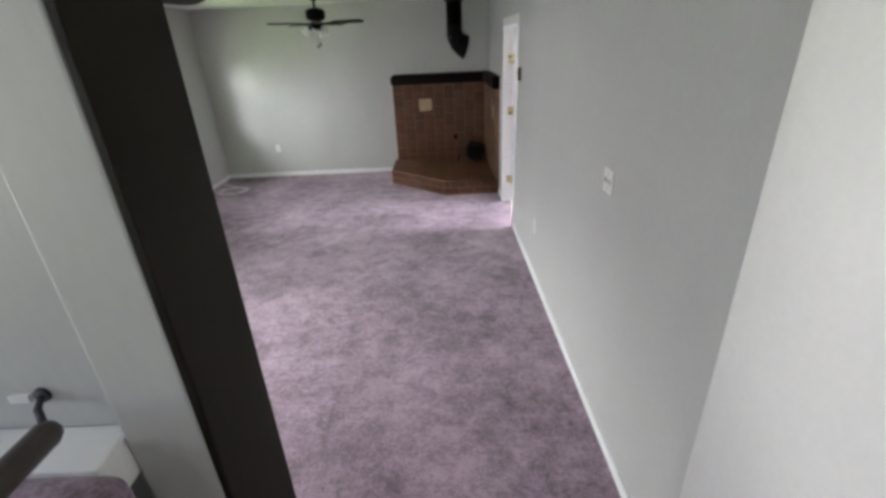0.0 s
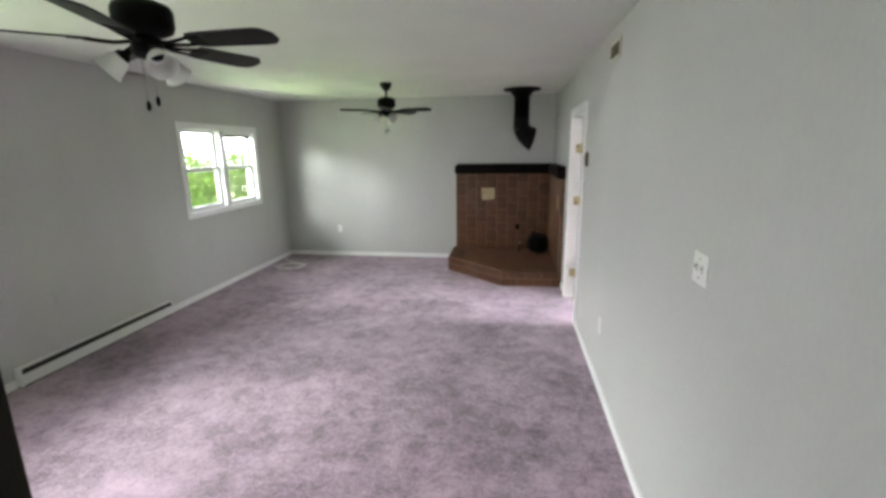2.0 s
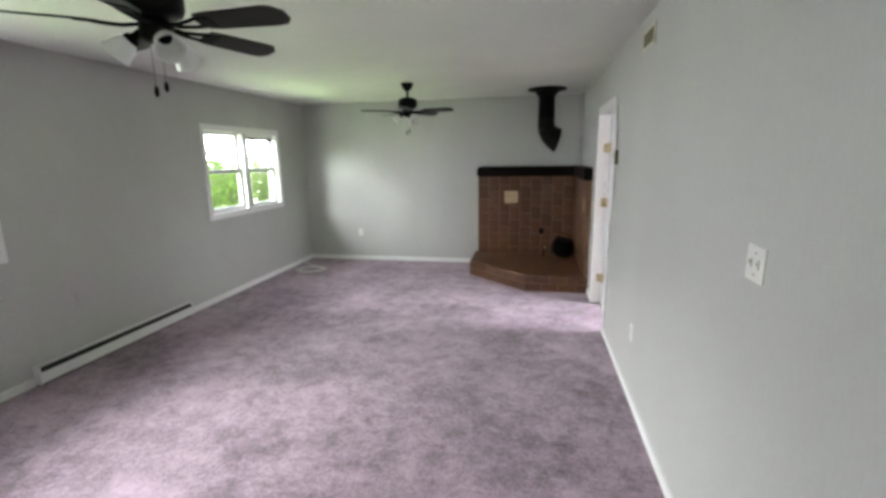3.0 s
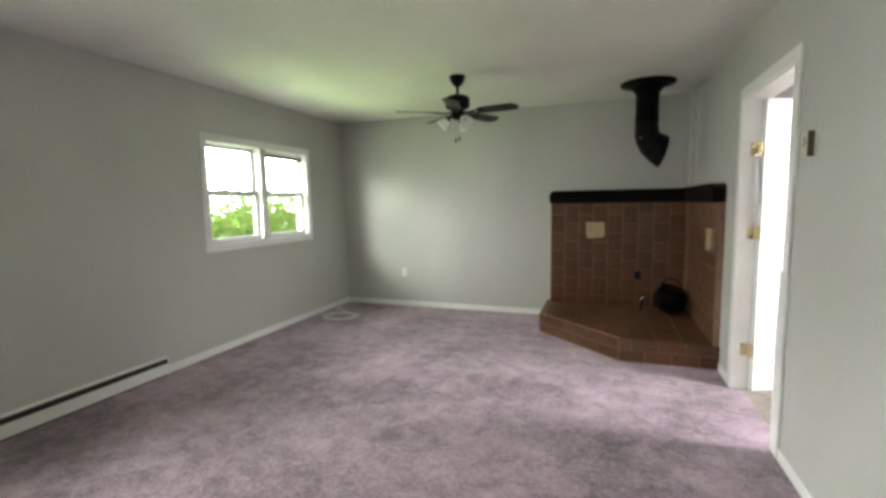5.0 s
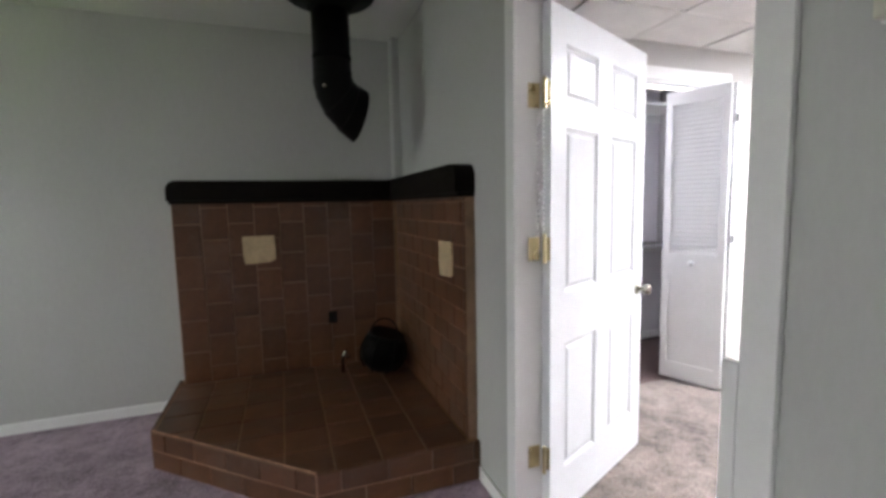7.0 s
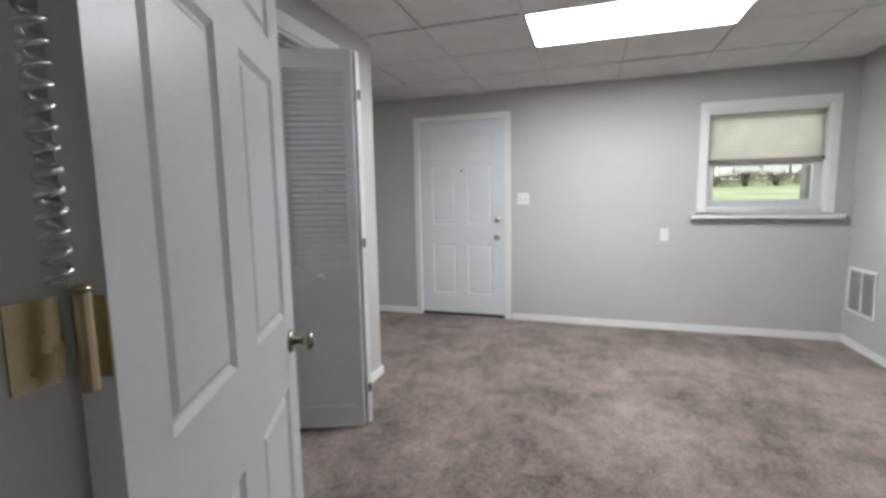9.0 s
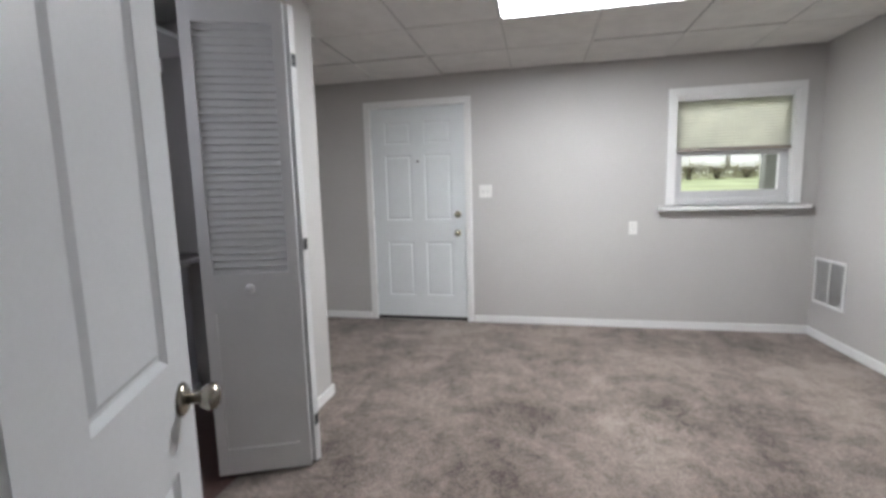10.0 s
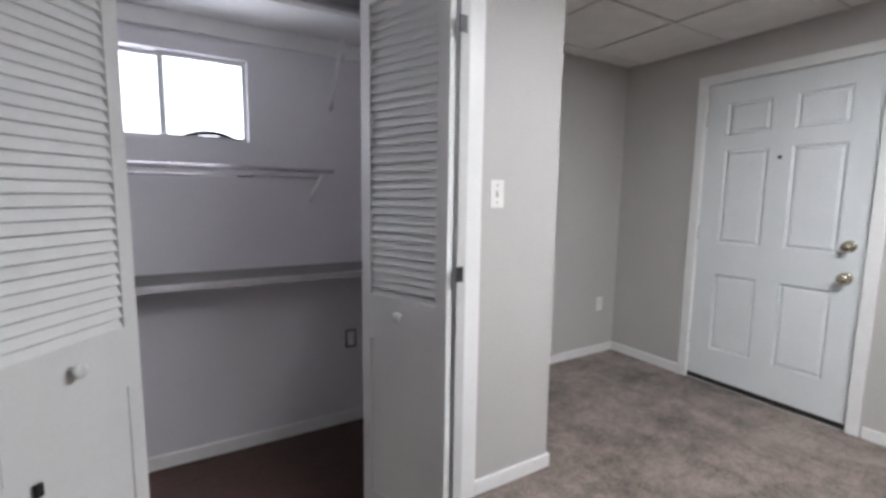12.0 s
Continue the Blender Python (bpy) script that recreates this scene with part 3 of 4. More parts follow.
# ---- windows ----
def sash(root, x0, x1, z0, z1, y, bar=0.042, t=0.03):
    """One sash: four bars and its pane, centred on depth y."""
    fr = bmesh.new()
    box(fr, x0, x0 + bar, y - t / 2, y + t / 2, z0, z1)
    box(fr, x1 - bar, x1, y - t / 2, y + t / 2, z0, z1)
    box(fr, x0 + bar, x1 - bar, y - t / 2, y + t / 2, z0, z0 + bar)
    box(fr, x0 + bar, x1 - bar, y - t / 2, y + t / 2, z1 - bar, z1)
    s = part("sash", fr, VINYL, root)
    p = part("pane", boxes((x0 + bar, x1 - bar, y - 0.002, y + 0.002, z0 + bar, z1 - bar)), GLASS, s)
    p.visible_shadow = False
    return s


def window_frame(name, label, m, w, h, depth, frame_w=0.062, stool=False):
    """A window in an opening w by h: origin at the middle of its foot, on the wall face, y towards the room."""
    root = thing(name, label, "window", m, kind="structure")
    hw = w / 2
    for s in ((-hw - frame_w, -hw, -0.0, h), (hw, hw + frame_w, -0.0, h), (-hw - frame_w, hw + frame_w, h, h + frame_w)):
        part("casing", boxes((s[0], s[1], 0.0, 0.016, s[2], s[3])), TRIM, root, bevel=0.004)
    if stool:
        part("sill", boxes((-hw - frame_w - 0.06, hw + frame_w + 0.06, 0.0, 0.075, -0.045, -0.012)), TRIM, root, bevel=0.008)
        part("sill_inner", boxes((-hw, hw, -depth, 0.0, -0.012, 0.004)), TRIM, root)
    else:
        part("casing", boxes((-hw - frame_w, hw + frame_w, 0.0, 0.016, -frame_w, 0.0)), TRIM, root, bevel=0.004)
        part("sill_inner", boxes((-hw, hw, -depth, 0.002, -0.004, 0.010)), TRIM, root)
    for s in ((-hw, -hw + 0.014, 0.0, h), (hw - 0.014, hw, 0.0, h)):
        part("lining", boxes((s[0], s[1], -depth, 0.002, s[2] + 0.004, s[3])), TRIM, root)
    part("lining", boxes((-hw + 0.014, hw - 0.014, -depth, 0.002, h - 0.014, h)), TRIM, root)
    return root


for k, (a, b, z0, z1) in enumerate((W1, W0)):
    w, h = b - a, z1 - z0
    root = window_frame(f"window_{k + 1}", "white vinyl double window with four sashes", pose(LEFT, (a + b) / 2, z0, 0, 0, -90), w, h, 0.15)
    part("mullion", boxes((-0.045, 0.045, -0.12, 0.008, 0.01, h - 0.014)), VINYL, root, bevel=0.004)
    for x0, x1 in ((-w / 2 + 0.014, -0.045), (0.045, w / 2 - 0.014)):
        sash(root, x0, x1, h * 0.475, h - 0.014, -0.095)
        sash(root, x0, x1, 0.012, h * 0.53, -0.06)
        part("sash_lock", boxes(((x0 + x1) / 2 - 0.03, (x0 + x1) / 2 + 0.03, -0.045, -0.02, h * 0.53 - 0.01, h * 0.53 + 0.008)), TRIM, root)
root = window_frame("window_3", "white vinyl window with a wide painted sill", pose(ENTRY, (W2[0] + W2[1]) / 2, W2[2], 0, 0, 90), W2[1] - W2[0], W2[3] - W2[2], 0.16, frame_w=0.060, stool=True)
hw, hh = (W2[1] - W2[0]) / 2, W2[3] - W2[2]
# Dark box put in for the shadow gap at the end of the sill.
part("sill_shadow", boxes((-hw - 0.148, -hw - 0.121, 0.0, 0.045, -0.05, -0.022)), DULLGREY, root, "dark piece for the shadow gap at the sill end", bevel=0.003)
sash(root, -hw + 0.014, hw - 0.014, 0.43, hh - 0.014, -0.115, bar=0.05)
part("frame_rail", boxes((-hw + 0.014, hw - 0.014, -0.14, -0.03, 0.005, 0.05)), VINYL, root, bevel=0.004)
sash(root, -hw + 0.014, hw - 0.014, 0.052, 0.475, -0.08, bar=0.066)
root = thing("window_4", "small white sliding closet window with two panes", "window", pose((WC[0] + WC[1]) / 2, BACKUP, WC[2], 0, 0, 180), kind="structure")
hw, hh = (WC[1] - WC[0]) / 2, WC[3] - WC[2]
sash(root, -hw, 0.015, 0.0, hh, -0.055, bar=0.02)
sash(root, -0.015, hw, 0.0, hh, -0.085, bar=0.02)

# Dark arc at the pane's foot, added in place of an unknown shape outside.
bm = bmesh.new()
rim = [bm.verts.new((-0.30 + 0.028 * k, -0.036, 0.019 + 0.028 * math.sin(math.pi * k / 8) ** 0.8)) for k in range(9)]
low_rim = [bm.verts.new((-0.30 + 0.028 * k, -0.036, 0.012 + 0.010 * math.sin(math.pi * k / 8))) for k in range(9)]
faces = [bm.faces.new((rim[k], rim[k + 1], low_rim[k + 1], low_rim[k])) for k in range(8)]
bmesh.ops.solidify(bm, geom=faces, thickness=0.004)
part("pane_arc", bm, DARKSLOT, root, "dark arc low in the pane, added for a shape outside")

# rolled shade at the top of the far half of the first window
shade = thing("roller_shade", "white rolled-up shade with a dark hem at the window head", "shade", pose(LEFT - 0.035, 6.165, 1.94))
part("roll", tube([(0, -0.30, 0.004), (0, 0.30, 0.004)], 0.017, 14), TRIM, shade, "white cloth roll", smooth=True)
part("hem", boxes((-0.010, 0.010, -0.298, 0.298, -0.046, -0.0145)), SHADOWMETAL, shade, "dark hem hanging from the roll", bevel=0.003)
for y in (-0.305, 0.30):
    part("bracket", boxes((-0.015, 0.015, y, y + 0.005, -0.02, 0.031)), TRIM, shade)

# cellular shade, half lowered
blind = thing("cellular_shade", "cream pleated cellular shade lowered over half the window", "shade", pose(ENTRY + 0.035, 0, 0))
bm = bmesh.new()
n = 16
zt, zb = W2[3] - 0.045, 1.575
rows = []
for k in range(2 * n + 1):
    z = zt + (zb - zt) * k / (2 * n)
    x = 0.015 if k % 2 else -0.010
    rows.append([bm.verts.new((x, y, z)) for y in (W2[0] + 0.02, W2[1] - 0.02)])
for a, b in zip(rows, rows[1:]):
    bm.faces.new((a[0], a[1], b[1], b[0]))
bmesh.ops.solidify(bm, geom=bm.faces[:], thickness=0.002)
part("pleats", bm, BLIND, blind)
part("head_rail", boxes((-0.02, 0.02, W2[0] + 0.016, W2[1] - 0.016, zt, W2[3] - 0.015)), TRIM, blind, bevel=0.004)
part("bottom_rail", boxes((-0.018, 0.014, W2[0] + 0.017, W2[1] - 0.017, zb - 0.028, zb)), TAUPE, blind, "taupe bottom rail", bevel=0.005)


# ---- switch plates, outlets, vents ----
def wall_plate(name, label, category, m, w, h, toggles=0, sockets=0, material=PLASTIC):
    """A wall plate: origin at its middle on the wall, y out of the wall."""
    root = thing(name, label, category, m)
    part("plate", boxes((-w / 2, w / 2, 0, 0.006, -h / 2, h / 2)), material, root, bevel=0.0025)
    for k in range(toggles):
        x = (k - (toggles - 1) / 2) * 0.046
        part("slot", boxes((x - 0.006, x + 0.006, 0.006, 0.0068, -0.014, 0.014)), GREYSLOT, root, "shaded toggle slot")
        part("toggle", boxes((x - 0.0045, x + 0.0045, 0.0068, 0.017, -0.002, 0.010)), material, root, bevel=0.001)
    for k in range(sockets):
        z = (k - (sockets - 1) / 2) * 0.04
        s = part("socket", lathe([(0.0165, 0.0), (0.0165, 0.0015), (0.015, 0.0022)], 20, Matrix.Translation((0, 0.006, z)) @ pose(0, 0, 0, -90)), material, root)
        for x in (-0.0065, 0.0065):
            part("slot", boxes((x - 0.0012, x + 0.0012, 0.0078, 0.0086, z - 0.004, z + 0.006)), DARKSLOT, s)
    for z in ((-h / 2 + 0.022, h / 2 - 0.022) if toggles else (0,)):
        part("screw", lathe([(0.0035, 0), (0.0035, 0.001)], 10, Matrix.Translation((0, 0.006, z)) @ pose(0, 0, 0, -90)), NICKEL, root)
    return root


wall_plate("light_switch", "white double toggle switch plate on the grey wall", "switch", pose(0, 2.025, 1.303, 0, 0, 90), 0.112, 0.112, toggles=2)
wall_plate("outlet", "white duplex outlet low on the grey wall", "outlet", pose(0, 3.56, 0.46, 0, 0, 90), 0.07, 0.115, sockets=2)
wall_plate("outlet", "grey painted-over outlet on the window wall", "outlet", pose(LEFT, 3.36, 0.56, 0, 0, -90), 0.07, 0.115, sockets=2, material=WALL)
wall_plate("outlet", "white duplex outlet on the end wall", "outlet", pose(-3.42, END, 0.455, 0, 0, 180), 0.07, 0.115, sockets=2)
wall_plate("light_switch", "white double toggle switch plate beside the entry door", "switch", pose(ENTRY, 5.67, 1.262, 0, 0, 90), 0.116, 0.116, toggles=2)
wall_plate("outlet", "white duplex outlet under the window's side", "outlet", pose(ENTRY, 4.365, 0.905, 0, 0, 90), 0.07, 0.115, sockets=2)
wall_plate("light_switch", "white toggle switch plate on the closet pier", "switch", pose(2.30, CLOSET, 1.31, 0, 0, 180), 0.07, 0.115, toggles=1)
wall_plate("outlet", "white duplex outlet on the alcove wall", "outlet", pose(4.17, ALCOVE, 0.42, 0, 0, 180), 0.07, 0.115, sockets=2)

# bare outlet box in the closet
ob = thing("outlet_box", "uncovered dark outlet box set into the closet wall", "outlet", pose(1.98, BACKLOW, 0.49, 0, 0, 180))
bm = boxes((-0.03, -0.024, -0.0, 0.004, -0.05, 0.05), (0.024, 0.03, 0.0, 0.004, -0.05, 0.05), (-0.024, 0.024, 0.0, 0.004, -0.05, -0.044), (-0.024, 0.024, 0.0, 0.004, 0.044, 0.05))
part("rim", bm, DARKSLOT, ob)
part("receptacle", boxes((-0.016, 0.016, 0.0, 0.006, -0.036, 0.036)), PLASTIC, ob, bevel=0.002)

# thermostat
th = thing("thermostat", "ivory square dial thermostat on the grey wall", "thermostat", pose(0, 4.458, 1.617, 0, 0, 90))
part("back_plate", boxes((-0.042, 0.042, 0, 0.008, -0.06, 0.06)), PLASTIC, th, bevel=0.002)
part("cover", boxes((-0.04, 0.04, 0.008, 0.034, -0.058, 0.058)), AGED, th, bevel=0.005)
dial = part("dial", lathe([(0.021, 0), (0.021, 0.004), (0.018, 0.009), (0.004, 0.009)], 28, Matrix.Translation((0, 0.034, 0.012)) @ pose(0, 0, 0, -90)), AGED, th, smooth=False)
# Dark ring paints in the shading round the dial.
part("dial_shading", lathe([(0.0225, 0), (0.0225, 0.0012)], 28, Matrix.Translation((0, 0.034, 0.012)) @ pose(0, 0, 0, -90)), SHADOWMETAL, th, "dark ring for the shading round the dial")
# Near side of the cover, coloured darker than its front.
part("cover_side", boxes((-0.0415, -0.039, 0.007, 0.0335, -0.058, 0.058)), OLIVE, th, "dark olive side of the cover")


def grille(name, label, m, w, h, slats, mid=True, face=TRIM, blades=TRIM):
    root = thing(name, label, "vent", m)
    # Flat grey sheet behind the slats takes the place of the duct's shade.
    part("backing", boxes((-w / 2 + 0.008, w / 2 - 0.008, 0.0, 0.002, -h / 2 + 0.008, h / 2 - 0.008)), DULLGREY, root, "grey sheet standing for the shaded duct")
    bm = bmesh.new()
    e = 0.02
    for s in ((-w / 2, w / 2, -h / 2, -h / 2 + e), (-w / 2, w / 2, h / 2 - e, h / 2), (-w / 2, -w / 2 + e, -h / 2 + e, h / 2 - e), (w / 2 - e, w / 2, -h / 2 + e, h / 2 - e)):
        box(bm, s[0], s[1], 0, 0.010, s[2], s[3])
    if mid:
        box(bm, -0.008, 0.008, 0.002, 0.010, -h / 2 + e, h / 2 - e)
    part("frame", bm, face, root)
    me = None
    for k in range(slats):
        z = -h / 2 + e + (k + 0.5) * (h - 2 * e) / slats
        if me is None:
            bm = bmesh.new()
            box(bm, -w / 2 + e, w / 2 - e, -0.008, 0.008, -0.0009, 0.0009, pose(0, 0, 0, 48))
            me = finish(bm, "slat", blades)
        o = new("slat", me)
        o.parent, o.location = root, (0, 0.0085, z)
    return root


grille("wall_vent", "white slatted return-air grille low on the wall", pose(4.115, VENTW, 0.475, 0, 0, 0), 0.385, 0.37, 22)
grille("wall_vent", "small ivory supply grille with dark slats high on the grey wall", pose(0, 3.64, 2.33, 0, 0, 90), 0.28, 0.12, 4, mid=False, face=AGED, blades=OLIVE)

# baseboard heater
ht = thing("baseboard_heater", "white electric baseboard heater with a dark slot", "heater", pose(LEFT, 3.73, 0))
part("cabinet", boxes((0.0, 0.058, -0.77, 0.77, 0.018, 0.105), (0.0, 0.035, -0.77, 0.77, 0.105, 0.146)), TRIM, ht)
part("slot", boxes((0.0355, 0.059, -0.765, 0.765, 0.1055, 0.138)), DARKSLOT, ht, "black outlet slot")
part("top_lip", boxes((0.0, 0.05, -0.77, 0.77, 0.1465, 0.150)), TRIM, ht)
for y in (-0.775, 0.765):
    part("end_cap", boxes((0.0, 0.063, y, y + 0.01, 0.012, 0.153)), TRIM, ht, bevel=0.002)
part("under_slot", boxes((0.004, 0.05, -0.76, 0.76, 0.004, 0.018)), DARKSLOT, ht)

# loose cable on the carpet
pts = [Vector((-4.26 + 0.02 * i, 7.12 - 0.09 * i, 0.008)) for i in range(3)]
for i in range(46):
    a = 2 * math.pi * i / 22 + 1.2
    r = 0.16 + 0.03 * math.sin(i * 0.7)
    pts.append(Vector((-3.93 + 1.25 * r * math.cos(a), 6.55 + r * math.sin(a), 0.007 + 0.0003 * i)))
tagged(part("cable", tube(pts, 0.005, 6), CABLE, smooth=True), "white coax cable coiled loosely on the carpet", "cable")


# ---- corner hearth ----
hearth = thing("hearth", "raised brown-tiled corner hearth with low tiled walls", "fireplace", kind="structure")
HP = [(-0.003, 5.935), (-0.755, 5.935), (-1.512, 6.625), (-1.512, END - 0.002), (-0.003, END - 0.002)]
bm = bmesh.new()
lo = [bm.verts.new((x, y, 0.0)) for x, y in HP]
hi = [bm.verts.new((x, y, 0.188)) for x, y in HP]
bm.faces.new(lo), bm.faces.new(hi)
for k in range(5):
    bm.faces.new((lo[k], lo[(k + 1) % 5], hi[(k + 1) % 5], hi[k]))
base = part("base", bm, GROUT, hearth, "sandy grout bed")
BACKF, SIDEF = END - 0.11, -0.055
back = part("back_wall", boxes((-1.475, -0.003, BACKF + 0.008, END - 0.001, 0.189, 1.35)), GROUT, hearth)
side = part("side_wall", boxes((SIDEF + 0.008, -0.002, 5.965, BACKF + 0.007, 0.189, 1.35)), GROUT, hearth)
# dark wooden cap with rounded ends along the tops, over a thin moulding


def cap(x0, x1, y0, y1, z0, z1, corner):
    """A cap board; corner tells which top end edge is rounded off."""
    bm = bmesh.new()
    box(bm, x0, x1, y0, y1, z0, z1)
    ends = [e for e in bm.edges if all(abs(v.co[corner[0]] - corner[1]) < 1e-5 and abs(v.co.z - z1) < 1e-5 for v in e.verts)]
    bmesh.ops.bevel(bm, geom=ends, offset=0.06, segments=7, affect="EDGES", profile=0.5)
    return part("cap", bm, CAPWOOD, hearth, "dark stained wooden cap")


cap(-1.492, SIDEF - 0.04, BACKF - 0.03, END - 0.001, 1.365, 1.49, (0, -1.492))
cap(SIDEF - 0.045, -0.001, 5.955, END - 0.002, 1.365, 1.495, (1, 5.955))
part("moulding", boxes((-1.482, SIDEF - 0.03, BACKF - 0.018, END - 0.001, 1.345, 1.3645), (SIDEF - 0.03, -0.001, 5.962, BACKF - 0.018, 1.345, 1.3645)), CAPWOOD, hearth)

# corner chase above the hearth
tagged(part("corner_chase", boxes((-0.055, 0.0, END - 0.10, END, 1.495, H1)), WALL, bevel=0.003), "grey painted chase in the corner", "trim", kind="structure")

# paper patches on the tile
pl = thing("patch", "tan square patch of bare mortar on the back tiles", "patch", pose(-0.985, BACKF - 0.004, 1.04), group="tile patches")
bm = bmesh.new()
vs = [bm.verts.new((x, 0, z)) for x, z in ((-0.10, 0.09), (0.095, 0.092), (0.10, 0.0), (0.098, -0.07), (0.06, -0.085), (-0.09, -0.092), (-0.098, -0.03))]
f = bm.faces.new(vs)
e = bmesh.ops.extrude_face_region(bm, geom=[f])
bmesh.ops.translate(bm, vec=(0, -0.005, 0), verts=[v for v in e["geom"] if isinstance(v, bmesh.types.BMVert)])
part("mortar", bm, TAN, pl)
copy_thing(pl, pose(SIDEF - 0.004, 6.20, 1.035, 0, 0, -90))

# dark socket on the back wall and the black kettle-shaped ash pot in the corner
tagged(part("flue_port", boxes((-0.565, -0.505, BACKF - 0.012, BACKF - 0.002, 0.50, 0.585)), BLACK, bevel=0.004), "small black metal port in the back tiles", "vent")
pot = thing("ash_pot", "black round cast-iron pot lying in the hearth corner", "pot", pose(-0.245, 6.98, 0.199, 0, 0, 30))
m = Matrix.Translation((0, 0, 0.125)) @ pose(0, 0, 0, 14, 8, 0)
part("bowl", lathe([(0.03, -0.118), (0.09, -0.10), (0.135, -0.05), (0.15, 0.02), (0.138, 0.09), (0.11, 0.13), (0.10, 0.13), (0.125, 0.08), (0.135, 0.02), (0.12, -0.04), (0.08, -0.085), (0.01, -0.10)], 28, m), BLACK, pot, smooth=True)
part("rim", lathe([(0.108, 0.128), (0.12, 0.132), (0.12, 0.144), (0.105, 0.147)], 28, m), BLACK, pot)
for k in range(7):
    a = radians(51 * k)
    part("rib", tube([m @ Vector((r * math.cos(a), r * math.sin(a), z)) for r, z in ((0.10, -0.105), (0.142, -0.05), (0.157, 0.02), (0.145, 0.09), (0.115, 0.136))], 0.006, 6), BLACK, pot)
part("handle", tube([m @ Vector((0.125 * math.cos(a), 0.02 + 0.05 * math.sin(a), 0.12 + 0.10 * math.sin(a))) for a in [math.pi * k / 14 for k in range(15)]], 0.006, 8), BLACK, pot, "bent black wire handle", smooth=True)
# Bright steel shape, made up to give the white glint beside the pot.
tag = thing("valve", "small steel shape beside the pot, added for a white glint", "valve", pose(-0.50, 7.06, 0.199))
part("stem", tube([(0, 0, 0), (0, 0, 0.10), (0.02, -0.02, 0.15)], 0.012, 10), NICKEL, tag, smooth=True)
part("lever", boxes((-0.008, 0.05, -0.012, 0.0, 0.10, 0.112)), NICKEL, tag, bevel=0.002)


# ---- stovepipe ----
flue = thing("stovepipe", "black stovepipe stub with a round ceiling collar", "stovepipe", pose(-0.525, 6.72, H1))
part("collar", lathe([(0.245, 0.0), (0.247, -0.012), (0.235, -0.022), (0.16, -0.035), (0.125, -0.075), (0.108, -0.10), (0.0, -0.10)], 40), BLACK, flue, smooth=True)
part("pipe", lathe([(0.103, -0.09), (0.103, -0.33), (0.107, -0.335), (0.107, -0.35), (0.103, -0.355), (0.103, -0.40)], 36), BLACK, flue, smooth=True)
# sheet-metal elbow: oblique rings from the straight pipe to a wide cut mouth
bm = bmesh.new()
ELBOW_TURN = Matrix.Rotation(radians(14), 3, "Z")
OUTER = ((-0.106, -0.36), (-0.107, -0.46), (-0.093, -0.54), (-0.048, -0.635), (0.028, -0.718), (0.11, -0.786))
INNER = ((0.104, -0.36), (0.105, -0.405), (0.105, -0.430), (0.115, -0.452), (0.142, -0.470), (0.20, -0.490))
rings = []
for k, ((ox, oz), (ix, iz)) in enumerate(zip(OUTER, INNER)):
    for lip in ((1.0, 1.035) if 0 < k < 5 else (1.0,)):
        c, h = Vector(((ox + ix) / 2, 0, (oz + iz) / 2 - 0.012 * (k > 0))), Vector(((ix - ox) / 2, 0, (iz - oz) / 2)) * lip
        ring = []
        for i in range(32):
            a = 2 * math.pi * i / 32
            p = c + h * math.cos(a) + Vector((0, 0.105 * lip * math.sin(a), 0))
            ring.append(bm.verts.new(ELBOW_TURN @ p))
        rings.append(ring)
for p, q in zip(rings, rings[1:]):
    for i in range(32):
        bm.faces.new((p[i], p[(i + 1) % 32], q[(i + 1) % 32], q[i]))
bmesh.ops.solidify(bm, geom=bm.faces[:], thickness=0.003)
part("elbow", bm, SOOT, flue, "sooty black crimped elbow with an open mouth")
part("damper_knob", lathe([(0.007, 0), (0.012, 0.006), (0.012, 0.016), (0.004, 0.02)], 14, Matrix.Translation((-0.055, -0.088, -0.52)) @ pose(0, 0, 0, 90)), NICKEL, flue, "small bright damper screw", smooth=True)


